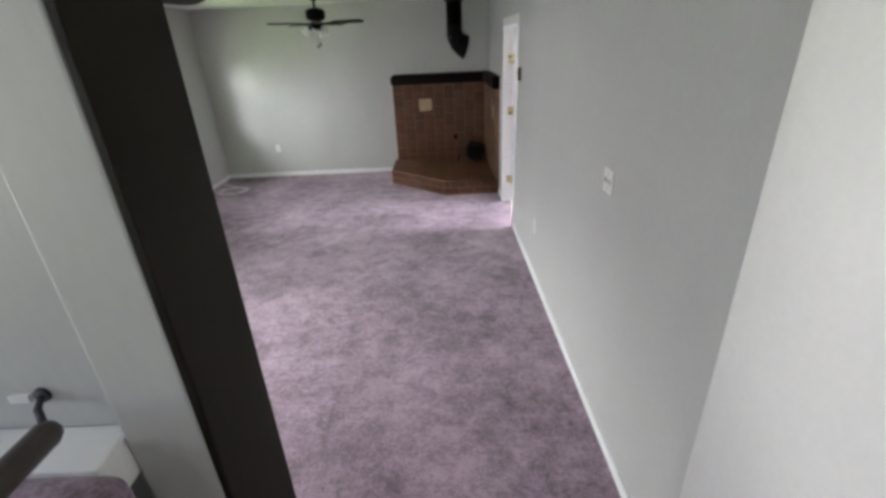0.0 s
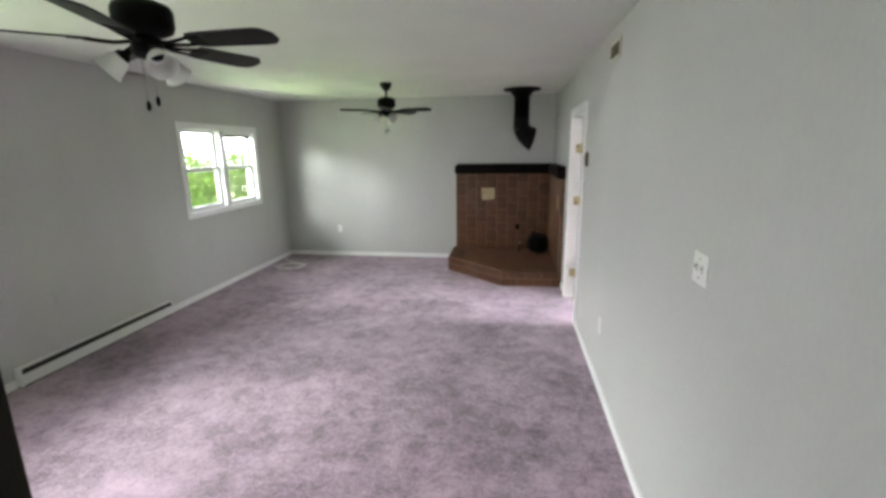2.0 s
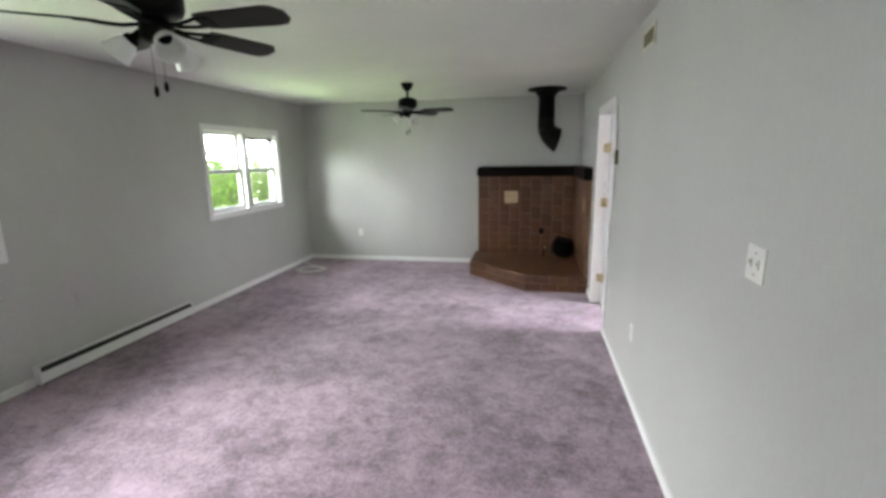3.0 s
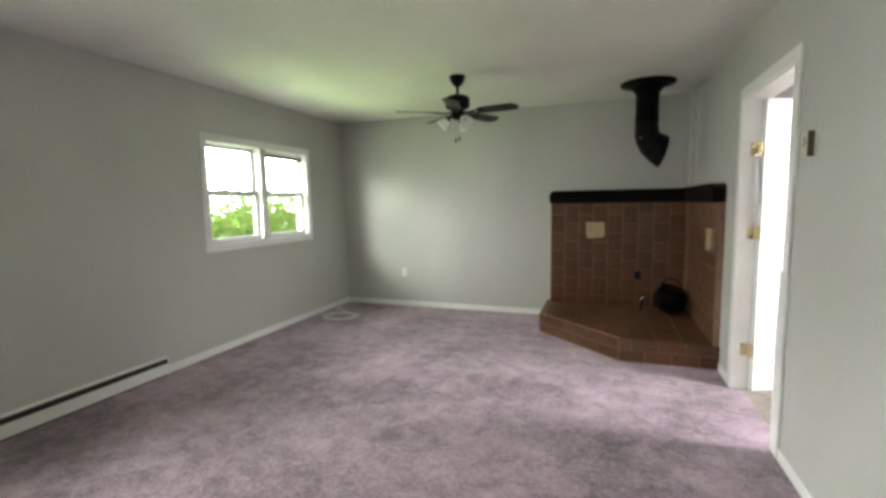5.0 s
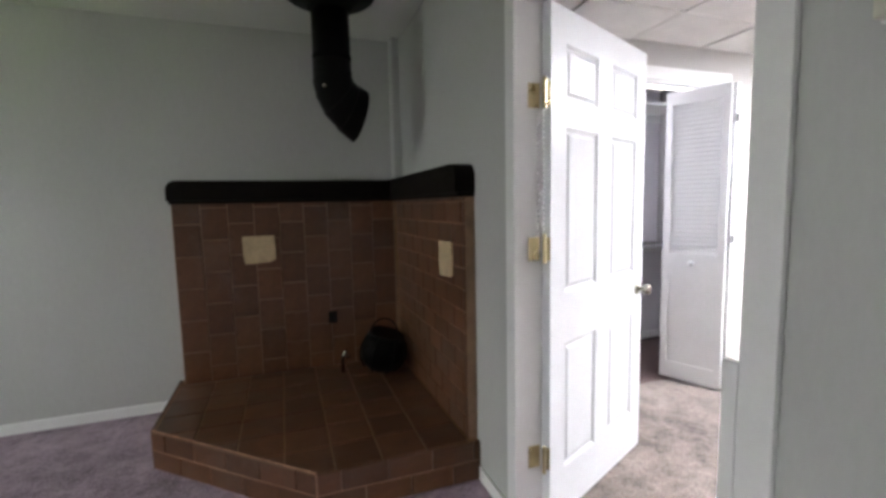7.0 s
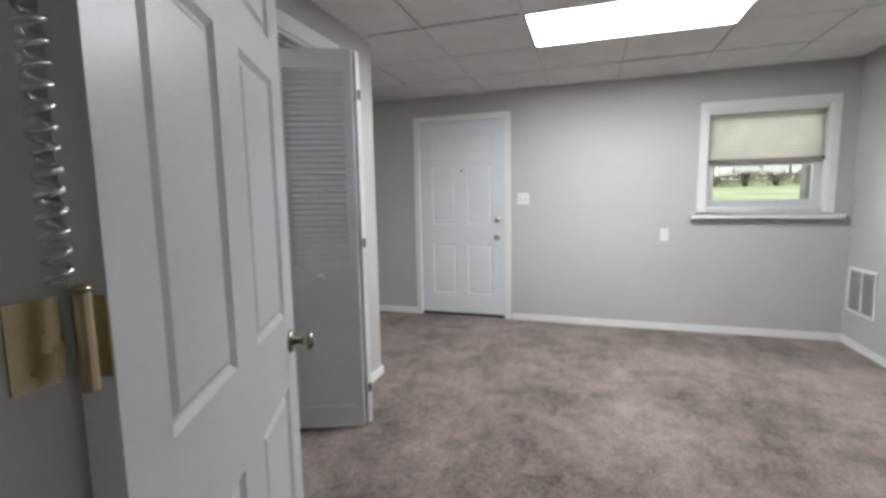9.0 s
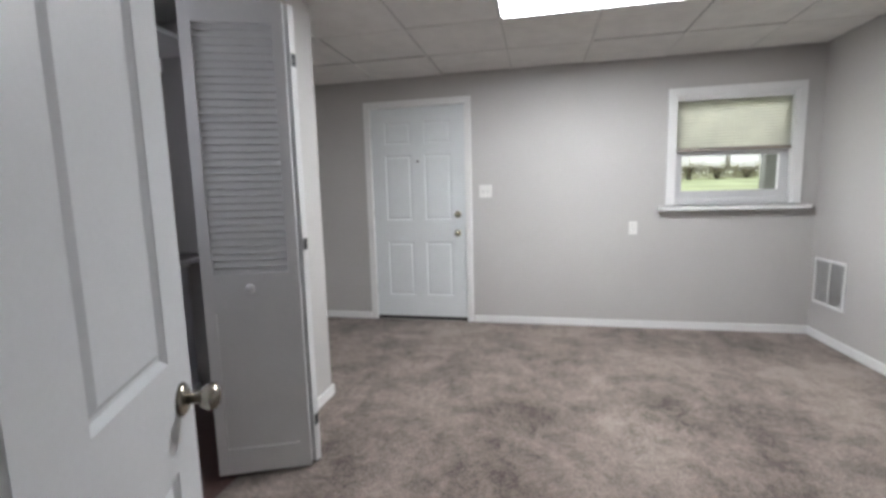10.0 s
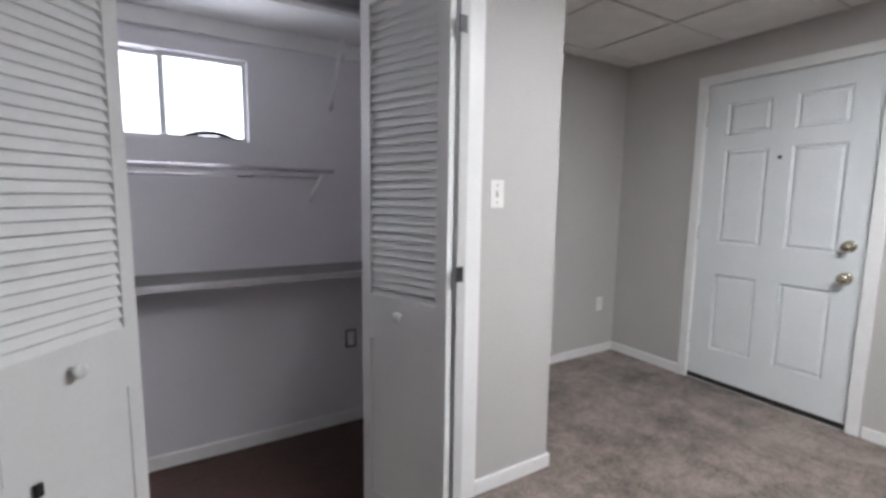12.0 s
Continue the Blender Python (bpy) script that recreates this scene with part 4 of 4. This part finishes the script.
# ---- ceiling fans ----
def ceiling_fan(at, turn, drop, label):
    """Five dark blades, motor on a down-rod, and three frosted bell lamps."""
    root = thing("ceiling_fan", label, "ceiling fan", pose(at[0], at[1], H1, 0, 0, turn), group="ceiling fans")
    part("canopy", lathe([(0.07, 0.0), (0.07, -0.012), (0.058, -0.05), (0.03, -0.085), (0.016, -0.09)], 28), BLACK, root, smooth=True)
    part("down_rod", tube([(0, 0, -0.08), (0, 0, -drop + 0.02)], 0.013, 14), BLACK, root, smooth=True)
    z = -drop
    part("motor", lathe([(0.03, z + 0.03), (0.06, z + 0.024), (0.098, z + 0.008), (0.108, z - 0.012), (0.108, z - 0.065), (0.10, z - 0.085), (0.075, z - 0.098), (0.05, z - 0.105)], 36), BLACK, root, smooth=True)
    part("switch_housing", lathe([(0.05, z - 0.10), (0.058, z - 0.12), (0.058, z - 0.165), (0.04, z - 0.185), (0.012, z - 0.19)], 28), BLACK, root, smooth=True)
    zb = z - 0.128
    for k in range(5):
        m = pose(0, 0, zb, 0, 0, 72 * k) @ pose(0, 0, 0, -12)
        arm = bmesh.new()
        tube([(0.045, 0, 0.004), (0.11, 0.012, -0.006), (0.16, 0.022, -0.004), (0.20, 0.03, 0.0)], 0.007, 8, arm)
        tube([(0.045, 0, 0.004), (0.11, -0.012, -0.006), (0.16, -0.022, -0.004), (0.20, -0.03, 0.0)], 0.007, 8, arm)
        box(arm, 0.19, 0.25, -0.035, 0.035, -0.004, 0.0)
        bmesh.ops.transform(arm, matrix=m, verts=arm.verts)
        a = part("blade_arm", arm, BLACK, root)
        bl = bmesh.new()
        out = [(0.20, -0.05), (0.24, -0.058), (0.48, -0.066), (0.515, -0.06), (0.55, -0.022), (0.55, 0.03), (0.525, 0.06), (0.48, 0.066), (0.24, 0.058), (0.20, 0.05)]
        f = bl.faces.new([bl.verts.new((x, y, 0.0005)) for x, y in out])
        e = bmesh.ops.extrude_face_region(bl, geom=[f])
        bmesh.ops.translate(bl, vec=(0, 0, 0.006), verts=[v for v in e["geom"] if isinstance(v, bmesh.types.BMVert)])
        bmesh.ops.transform(bl, matrix=m, verts=bl.verts)
        part("blade", bl, BLADE, root, "dark walnut fan blade")
    for k in range(3):
        m = pose(0, 0, z - 0.155, 0, 0, 120 * k + 87) @ Matrix.Translation((0.06, 0, 0)) @ pose(0, 0, 0, 0, 132, 0)
        lamp = part("lamp_arm", lathe([(0.012, -0.01), (0.014, 0.02), (0.026, 0.03), (0.03, 0.05), (0.012, 0.052)], 20, m), BLACK, root, smooth=True)
        bm = lathe([(0.024, 0.04), (0.030, 0.047), (0.042, 0.068), (0.047, 0.094), (0.053, 0.114), (0.058, 0.121), (0.054, 0.119), (0.043, 0.093), (0.037, 0.068), (0.020, 0.044)], 28, m)
        part("shade", bm, FROST, lamp, "frosted white bell glass shade", smooth=True)
    for k, (x, y, l) in enumerate(((0.014, 0.0, 0.15), (-0.006, -0.03, 0.17))):
        c = part("pull_chain", tube([(x, y, z - 0.18), (x, y, z - 0.18 - l)], 0.0016, 6), NICKEL, root)
        part("fob", lathe([(0.003, 0), (0.008, -0.01), (0.009, -0.03), (0.004, -0.04)], 12, Matrix.Translation((x, y, z - 0.18 - l))), BLACK, c, smooth=True)
    return root


ceiling_fan((-2.13, 5.785), -7, 0.187, "black five-blade ceiling fan with frosted bell lamps")
ceiling_fan((-2.115, 2.135), 0, 0.205, "black five-blade ceiling fan with bell lamps near the steps")

# ---- beside the steps ----
rail = thing("handrail", "dark wooden handrail on a small metal bracket beside the steps", "handrail", pose(-1.283, 0.491, 1.472))
part("rail", tube([(0, 0, 0), (0, -0.01, 0.001), (0, -0.30, 0.0), (0, -0.80, 0.0)], [0.014, 0.0185, 0.019, 0.019], 16), RAILWOOD, rail, smooth=True)
part("bracket", tube([(-0.05, 0.05, 0.013), (-0.033, 0.022, 0.013), (-0.006, -0.004, -0.006)], 0.005, 8), SHADOWMETAL, rail, "dark metal wall bracket", smooth=True)
part("rosette", lathe([(0.012, 0), (0.011, 0.005), (0.005, 0.008)], 16, Matrix.Translation((-0.05, 0.053, 0.013)) @ pose(0, 0, 0, 90)), SHADOWMETAL, rail)
part("cleat", boxes((-0.095, -0.066, 0.046, 0.053, 0.004, 0.016)), TRIM, rail, "white painted cleat")
tagged(part("wall_ledge", boxes((-2.4, -1.224, 0.464, 0.544, 1.35, 1.424)), TRIM, bevel=0.005), "white painted ledge along the wall", "ledge", kind="structure")
tagged(part("carpet_edge", boxes((-2.4, -1.178, 0.311, 0.463, 0.55, 1.428)), CARPET1, bevel=0.028, segments=4), "carpet-wrapped low wall below the ledge", "ledge", kind="structure")


# ---- entry room: ceiling light ----
light = thing("ceiling_light", "lit recessed fluorescent ceiling light with a white diffuser", "ceiling light", pose(2.85, 4.795, H2))
part("diffuser", boxes((-0.285, 0.285, -0.61, 0.61, 0.012, 0.018)), TUBE_LIGHT, light, "glowing white diffuser")
bm = boxes((-0.305, -0.285, -0.635, 0.635, 0.0, 0.02), (0.285, 0.305, -0.635, 0.635, 0.0, 0.02), (-0.285, 0.285, -0.635, -0.61, 0.0, 0.02), (-0.285, 0.285, 0.61, 0.635, 0.0, 0.02))
part("frame", bm, TBAR, light, "white metal frame")
part("housing", boxes((-0.30, 0.30, -0.63, 0.63, 0.03, 0.10)), TBAR, light)


# ---- bifold doors ----
PW, PT = 0.40, 0.030
SLAT_ME = None


def bifold_panel(parent, name, m):
    """One louvred bifold panel: hinge edge at x 0, running to x PW, centred on y 0; louvres above, a flat panel below."""
    global SLAT_ME
    bm = bmesh.new()
    s, h0, h1 = 0.045, 0.015, 2.05
    for x0, x1, z0, z1 in ((0, s, h0, h1), (PW - s, PW, h0, h1), (s, PW - s, h0, h0 + 0.12), (s, PW - s, 0.76, 0.93), (s, PW - s, h1 - 0.09, h1)):
        box(bm, x0, x1, -PT / 2, PT / 2, z0, z1)
    p = part(name, bm, BIFOLD, parent)
    p.matrix_local = m
    flat = part("flat_panel", boxes((s - 0.004, PW - s + 0.004, -0.008, 0.008, h0 + 0.115, 0.765)), BIFOLD, p)
    if SLAT_ME is None:
        sb = bmesh.new()
        box(sb, s - 0.003, PW - s + 0.003, -0.021, 0.021, -0.003, 0.003, pose(0, 0, 0, 60))
        SLAT_ME = finish(sb, "slat", BIFOLD)
    n = 34
    for k in range(n):
        o = new("slat", SLAT_ME)
        o.parent, o.location = p, (0, 0, 0.945 + k * (h1 - 0.10 - 0.945) / (n - 1))
    return p


def panel_pose(a, b):
    return pose(a[0], a[1], 0, 0, 0, math.degrees(math.atan2(b[1] - a[1], b[0] - a[0])))


def small_knob(p, x, side):
    m = Matrix.Translation((x, side * PT / 2, 0.87)) @ pose(0, 0, 0, -90 * side)
    part("knob", lathe([(0.009, 0), (0.009, 0.012), (0.018, 0.02), (0.019, 0.028), (0.01, 0.034), (0.002, 0.035)], 20, m), BIFOLD, p, "painted round knob", smooth=True)


# far pair, folded: the closet-side leaf faces the doorway
right_bi = thing("bifold_door", "grey-white louvred bifold door folded open at the closet", "closet door", pose(0, 0, 0), group="closet doors")
R_TRACK = (1.772, 6.59)
p1 = bifold_panel(right_bi, "folding_panel", panel_pose(R_TRACK, (1.922, 6.218)))
small_knob(p1, 0.2, -1)
p2 = bifold_panel(right_bi, "pivot_panel", panel_pose((2.065, 6.59), (1.958, 6.205)))
for z in (0.20, 1.02, 1.80):
    part("hinge", boxes((1.930, 1.958, 6.193, 6.1965, z, z + 0.05)), SHADOWMETAL, right_bi, "dark steel butt hinge")
for x, y in ((1.835, 6.55), (2.07, 6.56)):
    part("pivot_pin", tube([(x, y, 2.045), (x, y, 2.07)], 0.008, 10), DARKSLOT, right_bi)
# near pair, half folded
left_bi = thing("bifold_door", "white louvred bifold door half folded beside the closet opening", "closet door", pose(0, 0, 0), group="closet doors")
L_FOLD, L_TRACK, L_PIVOT = (0.79, 6.19), (1.04, 6.505), (0.575, 6.52)
p3 = bifold_panel(left_bi, "folding_panel", panel_pose(L_FOLD, L_TRACK))
small_knob(p3, 0.195, -1)
part("catch", boxes((0.085, 0.102, -PT / 2 - 0.010, -PT / 2, 0.615, 0.645)), DARKSLOT, p3, "small dark door catch", bevel=0.002)
p4 = bifold_panel(left_bi, "pivot_panel", panel_pose(L_PIVOT, (0.79, 6.183)))
part("pivot_pin", tube([(1.04, 6.48, 2.045), (1.04, 6.48, 2.07)], 0.008, 10), DARKSLOT, left_bi)

# ---- closet ----
high = thing("closet_shelf", "white painted high closet shelf on a wall cleat", "shelf", pose(0, 0, 2.10))
part("board", boxes((PART + 0.004, PIER - 0.101, 7.056, BACKUP - 0.001, 0.0, 0.018)), TRIM, high)
part("front_edge", boxes((PART + 0.004, PIER - 0.101, 7.044, 7.0555, -0.006, 0.0195)), TRIM, high, bevel=0.003)
part("cleat", boxes((PART + 0.004, PIER - 0.101, BACKUP - 0.018, BACKUP - 0.001, -0.08, -0.001)), TRIM, high, bevel=0.003)
rod = thing("closet_rod", "white metal closet rod on plastic brackets", "closet rod", pose(0, 7.20, 1.412))
part("rod", tube([(PART + 0.01, 0, 0), (1.845, 0, 0)], 0.010, 12), RODMETAL, rod, smooth=True)
part("rail", tube([(PART + 0.01, 0.05, -0.036), (1.80, 0.05, -0.034)], 0.0055, 8), RODMETAL, rod, smooth=True)
for x in (0.5, 1.79):
    part("bracket", tube([(x - 0.01, 0.22, -0.15), (x, 0.09, -0.06), (x, 0.0, -0.01)], 0.008, 8), PLASTIC, rod, "plastic bracket", smooth=True)
low = thing("low_shelf", "dusty grey closet shelf darkened for its shadow, with a pale front edge", "shelf", pose(0, 0, 0.905))
# Board's grey holds both dust and the shadow lying on its top.
part("board", boxes((PART + 0.005, PIER - 0.101, 7.122, BACKUP - 0.001, 0.0, 0.014)), DULLGREY, low, "dusty grey shelf board with the shadow on it in its colour")
part("front_edge", boxes((PART + 0.005, PIER - 0.101, 7.108, 7.122, -0.014, 0.0145)), SHELFEDGE, low, "pale front edge", bevel=0.002)
part("cleat", boxes((PART + 0.005, PIER - 0.101, BACKLOW - 0.02, BACKLOW - 0.001, -0.07, -0.001)), TRIM, low)
hook = thing("shelf_bracket", "white plastic shelf bracket with an arm", "bracket", pose(1.90, 7.27, 1.95))
part("arm", tube([(0, 0.149, -0.20), (0, 0.05, -0.08), (0, -0.05, 0.10)], 0.010, 8), PLASTIC, hook, smooth=True)
part("cup", lathe([(0.026, 0), (0.026, 0.014), (0.014, 0.016)], 18, Matrix.Translation((0.012, -0.02, 0.04)) @ pose(0, 0, 0, 0, 90)), PLASTIC, hook, smooth=True)

# ---- outdoors ----
bm = bmesh.new()
N = 40


def ground_height(x, y):
    rise = max(0.0, x - 5.6)
    return -0.16 + 1.25 * (1 - math.exp(-rise / 2.0)) + 0.045 * max(0.0, rise - 1) + (0.03 * math.sin(x * 0.7) * math.cos(y * 0.5) if abs(x) > 6 else 0)


grid = []
for i in range(N + 1):
    row = []
    for j in range(N + 1):
        u, v = 2 * i / N - 1, 2 * j / N - 1
        x, y = 12 * u + 300 * u ** 5, 4 + 12 * v + 300 * v ** 5
        row.append(bm.verts.new((x, y, min(ground_height(x, y), 4.0))))
    grid.append(row)
for i in range(N):
    for j in range(N):
        bm.faces.new((grid[i][j], grid[i + 1][j], grid[i + 1][j + 1], grid[i][j + 1]))
tagged(part("ground", bm, GRASS, smooth=True), "bright green lawn rising from the house", "ground", kind="structure")


def leafy_tree(at, height, spread, base, seed, name="tree", label="leafy green tree outside the window", leaves=2600, leaf=(0.03, 0.065), foliage=LEAF):
    rng = random.Random(seed)
    root = thing(name, label, "tree", pose(*at), group="trees")
    bm = bmesh.new()
    tube([(0, 0, -0.1), (0.03, 0.02, height * 0.3), (-0.02, 0.05, height * 0.65)], [0.09, 0.07, 0.04], 10, bm)
    tips = []
    for k in range(9):
        a, z = 2.4 * k, height * (0.22 + 0.05 * k)
        tip = Vector((spread * 0.7 * math.cos(a), spread * 0.7 * math.sin(a), z + height * 0.25))
        tube([(0, 0, z), tip * 0.5 + Vector((0, 0, z * 0.5)), tip], [0.035, 0.022, 0.008], 6, bm)
        tips.append(tip)
    part("trunk", bm, BARK, root)
    vs, fs = [], []
    for k in range(leaves):
        t = rng.choice(tips)
        c = t * rng.uniform(0.55, 1.1) + Vector((rng.gauss(0, 1), rng.gauss(0, 1), rng.gauss(0, 0.9))) * spread * 0.24
        c.z = max(c.z, base)
        m = Matrix.Translation(c) @ Euler((rng.uniform(-1, 1), rng.uniform(-1, 1), rng.uniform(0, 6.3))).to_matrix().to_4x4()
        s = rng.uniform(*leaf)
        i = len(vs)
        vs += [m @ Vector(p) for p in ((-s, 0, 0), (0, -s * 0.5, 0.01), (s, 0, -0.01), (0, s * 0.5, 0.01))]
        fs.append((i, i + 1, i + 2, i + 3))
    me = bpy.data.meshes.new("crown")
    me.from_pydata([tuple(v) for v in vs], [], fs)
    me.materials.append(foliage)
    c = new("crown", me)
    c.parent = root
    return root


for k, (x, y, h, w) in enumerate(((-7.2, 7.7, 1.62, 1.1), (-8.3, 9.5, 1.85, 1.3), (-8.6, 6.1, 1.5, 1.2), (-8.6, 12.0, 2.0, 1.4), (-7.8, 3.4, 1.5, 1.1), (-8.8, 14.6, 2.3, 1.5))):
    leafy_tree((x, y, -0.16), h, w, 0.15, k + 1, "shrub", "bright green leafy shrub outside the window", 4200, (0.04, 0.085))
# bright overcast sky behind the shrubs
bm = bmesh.new()
bm.faces.new([bm.verts.new(v) for v in ((-13, -3, -0.2), (-13, 26, -0.2), (-13, 26, 9), (-13, -3, 9))])
tagged(part("backdrop", bm, SKYGLOW), "bright white overcast sky behind the shrubs", "backdrop", kind="structure")

bm = bmesh.new()
bm.faces.new([bm.verts.new(v) for v in ((27, -24, 0.5), (27, 24, 0.5), (27, 24, 13), (27, -24, 13))])
tagged(part("backdrop", bm, SKYGLOW), "bright white overcast sky behind the fence", "backdrop", kind="structure")

# board fence at the top of the lawn
fence = thing("fence", "weathered grey board fence at the top of the lawn", "fence", pose(0, 0, 0))
bm = bmesh.new()
box(bm, -0.009, 0.009, -0.028, 0.028, -0.2, 1.05)
me = finish(bm, "board", FENCEW)
FX = 17.0
for k in range(175):
    y = -8 + k * 0.083
    o = new("board", me)
    o.parent, o.location = fence, (FX, y, ground_height(FX, y) + 0.015 * math.sin(k * 1.9))
for z in (0.25, 0.8):
    part("rail", boxes((FX + 0.01, FX + 0.05, -8.1, 6.5, ground_height(FX, 0) + z, ground_height(FX, 0) + z + 0.09)), FENCEW, fence)
for k in range(7):
    y = -3.9 + 0.85 * k
    leafy_tree((16.3, y, ground_height(16.3, y) - 0.02), 0.42 + 0.1 * (k % 3), 0.5, 0.02, 20 + k, "brush", "dry low brush along the foot of the fence", 420, (0.03, 0.06), DRYLEAF)
post = thing("porch_post", "dark grey porch post outside the window", "post", pose(5.42, 2.80, -0.15))
part("shaft", boxes((-0.06, 0.06, -0.12, 0.12, 0, 2.6)), DULLGREY, post, bevel=0.008)
part("foot", boxes((-0.08, 0.08, -0.14, 0.14, 0, 0.10)), DULLGREY, post, bevel=0.006)
leafy_tree((21.0, -2.5, 2.0), 4.2, 2.4, 1.0, 7, label="leafy tree behind the fence", leaves=1800)
leafy_tree((22.0, 3.5, 2.0), 4.6, 2.6, 1.0, 8, label="leafy tree behind the fence", leaves=1800)

# ---- hearth tiles, piece by piece ----
G = 0.006


def tile_mesh(w, h, t=0.0095, b=0.0025):
    """A tile w by h standing in the xz plane, face towards -y, with eased edges."""
    bm = bmesh.new()
    o = [(-w / 2, -h / 2), (w / 2, -h / 2), (w / 2, h / 2), (-w / 2, h / 2)]
    i = [(-w / 2 + b, -h / 2 + b), (w / 2 - b, -h / 2 + b), (w / 2 - b, h / 2 - b), (-w / 2 + b, h / 2 - b)]
    rings = [[bm.verts.new((x, y, z)) for x, z in ps] for ps, y in ((o, t * 0.2), (o, -t + b), (i, -t))]
    for r, s in zip(rings, rings[1:]):
        for k in range(4):
            bm.faces.new((r[k], r[(k + 1) % 4], s[(k + 1) % 4], s[k]))
    bm.faces.new(rings[-1])
    return finish(bm, "tile", TILE)


def lay(parent, m, w, h, tw, th, offset, upright=False):
    """Rows of tiles over a w by h field in the xz plane of m, each row shifted by offset; upright lays them in columns."""
    if upright:
        m, w, h, tw, th = m @ pose(0, 0, 0, 0, -90) @ Matrix.Scale(-1, 4, (0, 0, 1)), h, w, th, tw
    cache = {}
    r, z = 0, 0.0
    while z < h - 0.02:
        hh = min(th, h - z)
        x, c = -((r * offset) % tw), 0
        while x < w - 0.005:
            a, b = max(x, 0.0), min(x + tw, w)
            if b - a > 0.02:
                key = (round(b - a - G, 3), round(hh - G, 3))
                if key not in cache:
                    cache[key] = tile_mesh(*key)
                o = new("tile", cache[key])
                o.parent = parent
                o.matrix_local = m @ Matrix.Translation(((a + b) / 2, 0.0012 * math.sin(7 * x + 5 * z), z + hh / 2))
            x += tw
            c += 1
        z += hh
        r += 1


lay(back, pose(-1.472, BACKF + 0.011, 0.192), 1.415, 1.155, 0.155, 0.205, 0.1025, upright=True)
lay(side, pose(SIDEF + 0.011, BACKF, 0.192, 0, 0, -90), BACKF - 5.968, 1.155, 0.205, 0.103, 0.1025)
lay(base, pose(-0.755, 5.934, 0.002), 0.75, 0.196, 0.205, 0.098, 0.1025)
dx, dy = 0.757, -0.69
ln = math.hypot(dx, dy)
lay(base, pose(-1.512, 6.625, 0.002, 0, 0, math.degrees(math.atan2(dy, dx))), ln, 0.196, 0.205, 0.098, 0.1025)
lay(base, pose(-1.512, END - 0.002, 0.002, 0, 0, -90), END - 6.64, 0.196, 0.205, 0.098, 0.1025)
# hearth top: square tiles, those at the slanting edge cut to it
edge = Vector((-0.755 - G, 5.935, 0))
out = Vector((-0.69, -0.757, 0)).normalized()
y = 5.935
while y < BACKF - 0.02:
    y1 = min(y + 0.205, BACKF)
    x = -0.06
    while x > -1.475:
        x1 = max(x - 0.205, -1.512)
        bm = bmesh.new()
        lo = [(x1 + G / 2, y1 - G / 2), (x - G / 2, y1 - G / 2), (x - G / 2, y + G / 2), (x1 + G / 2, y + G / 2)]
        cx, cy = sum(p[0] for p in lo) / 4, sum(p[1] for p in lo) / 4
        rings = [[bm.verts.new((cx + (px - cx) * k, cy + (py - cy) * k, z)) for px, py in lo] for z, k in ((0.186, 1), (0.197, 1), (0.2, 0.97))]
        for s, t in zip(rings, rings[1:]):
            for k in range(4):
                bm.faces.new((s[k], s[(k + 1) % 4], t[(k + 1) % 4], t[k]))
        bm.faces.new(rings[-1])
        cut = bmesh.ops.bisect_plane(bm, geom=bm.verts[:] + bm.edges[:] + bm.faces[:], plane_co=edge, plane_no=out, clear_outer=True)
        if len(bm.faces) > 2 and sum(f.calc_area() for f in bm.faces) > 0.004:
            rim = [e for e in cut["geom_cut"] if isinstance(e, bmesh.types.BMEdge)]
            if rim:
                bmesh.ops.holes_fill(bm, edges=[e for e in bm.edges if e.is_boundary], sides=8)
            part("tile", bm, TILE, base)
        else:
            bm.free()
        x = x1
    y = y1
# light grout nosing along the hearth's front edges, edge highlight put into its colour
part("nosing", tube([(-1.510, 6.626, 0.1985), (-0.755, 5.937, 0.1985)], 0.006, 6), NOSING, base, "light grout along the edge with its highlight in the colour")
part("nosing", tube([(-0.755, 5.931, 0.004), (-0.755, 5.931, 0.196)], 0.004, 6), NOSING, base)
for a, c in (((-1.514, 6.622), (-0.757, 5.932)), ((-0.753, 5.9305), (-0.006, 5.9305))):
    part("nosing", tube([(*a, 0.0995), (*c, 0.0995)], 0.003, 6), NOSING, base)
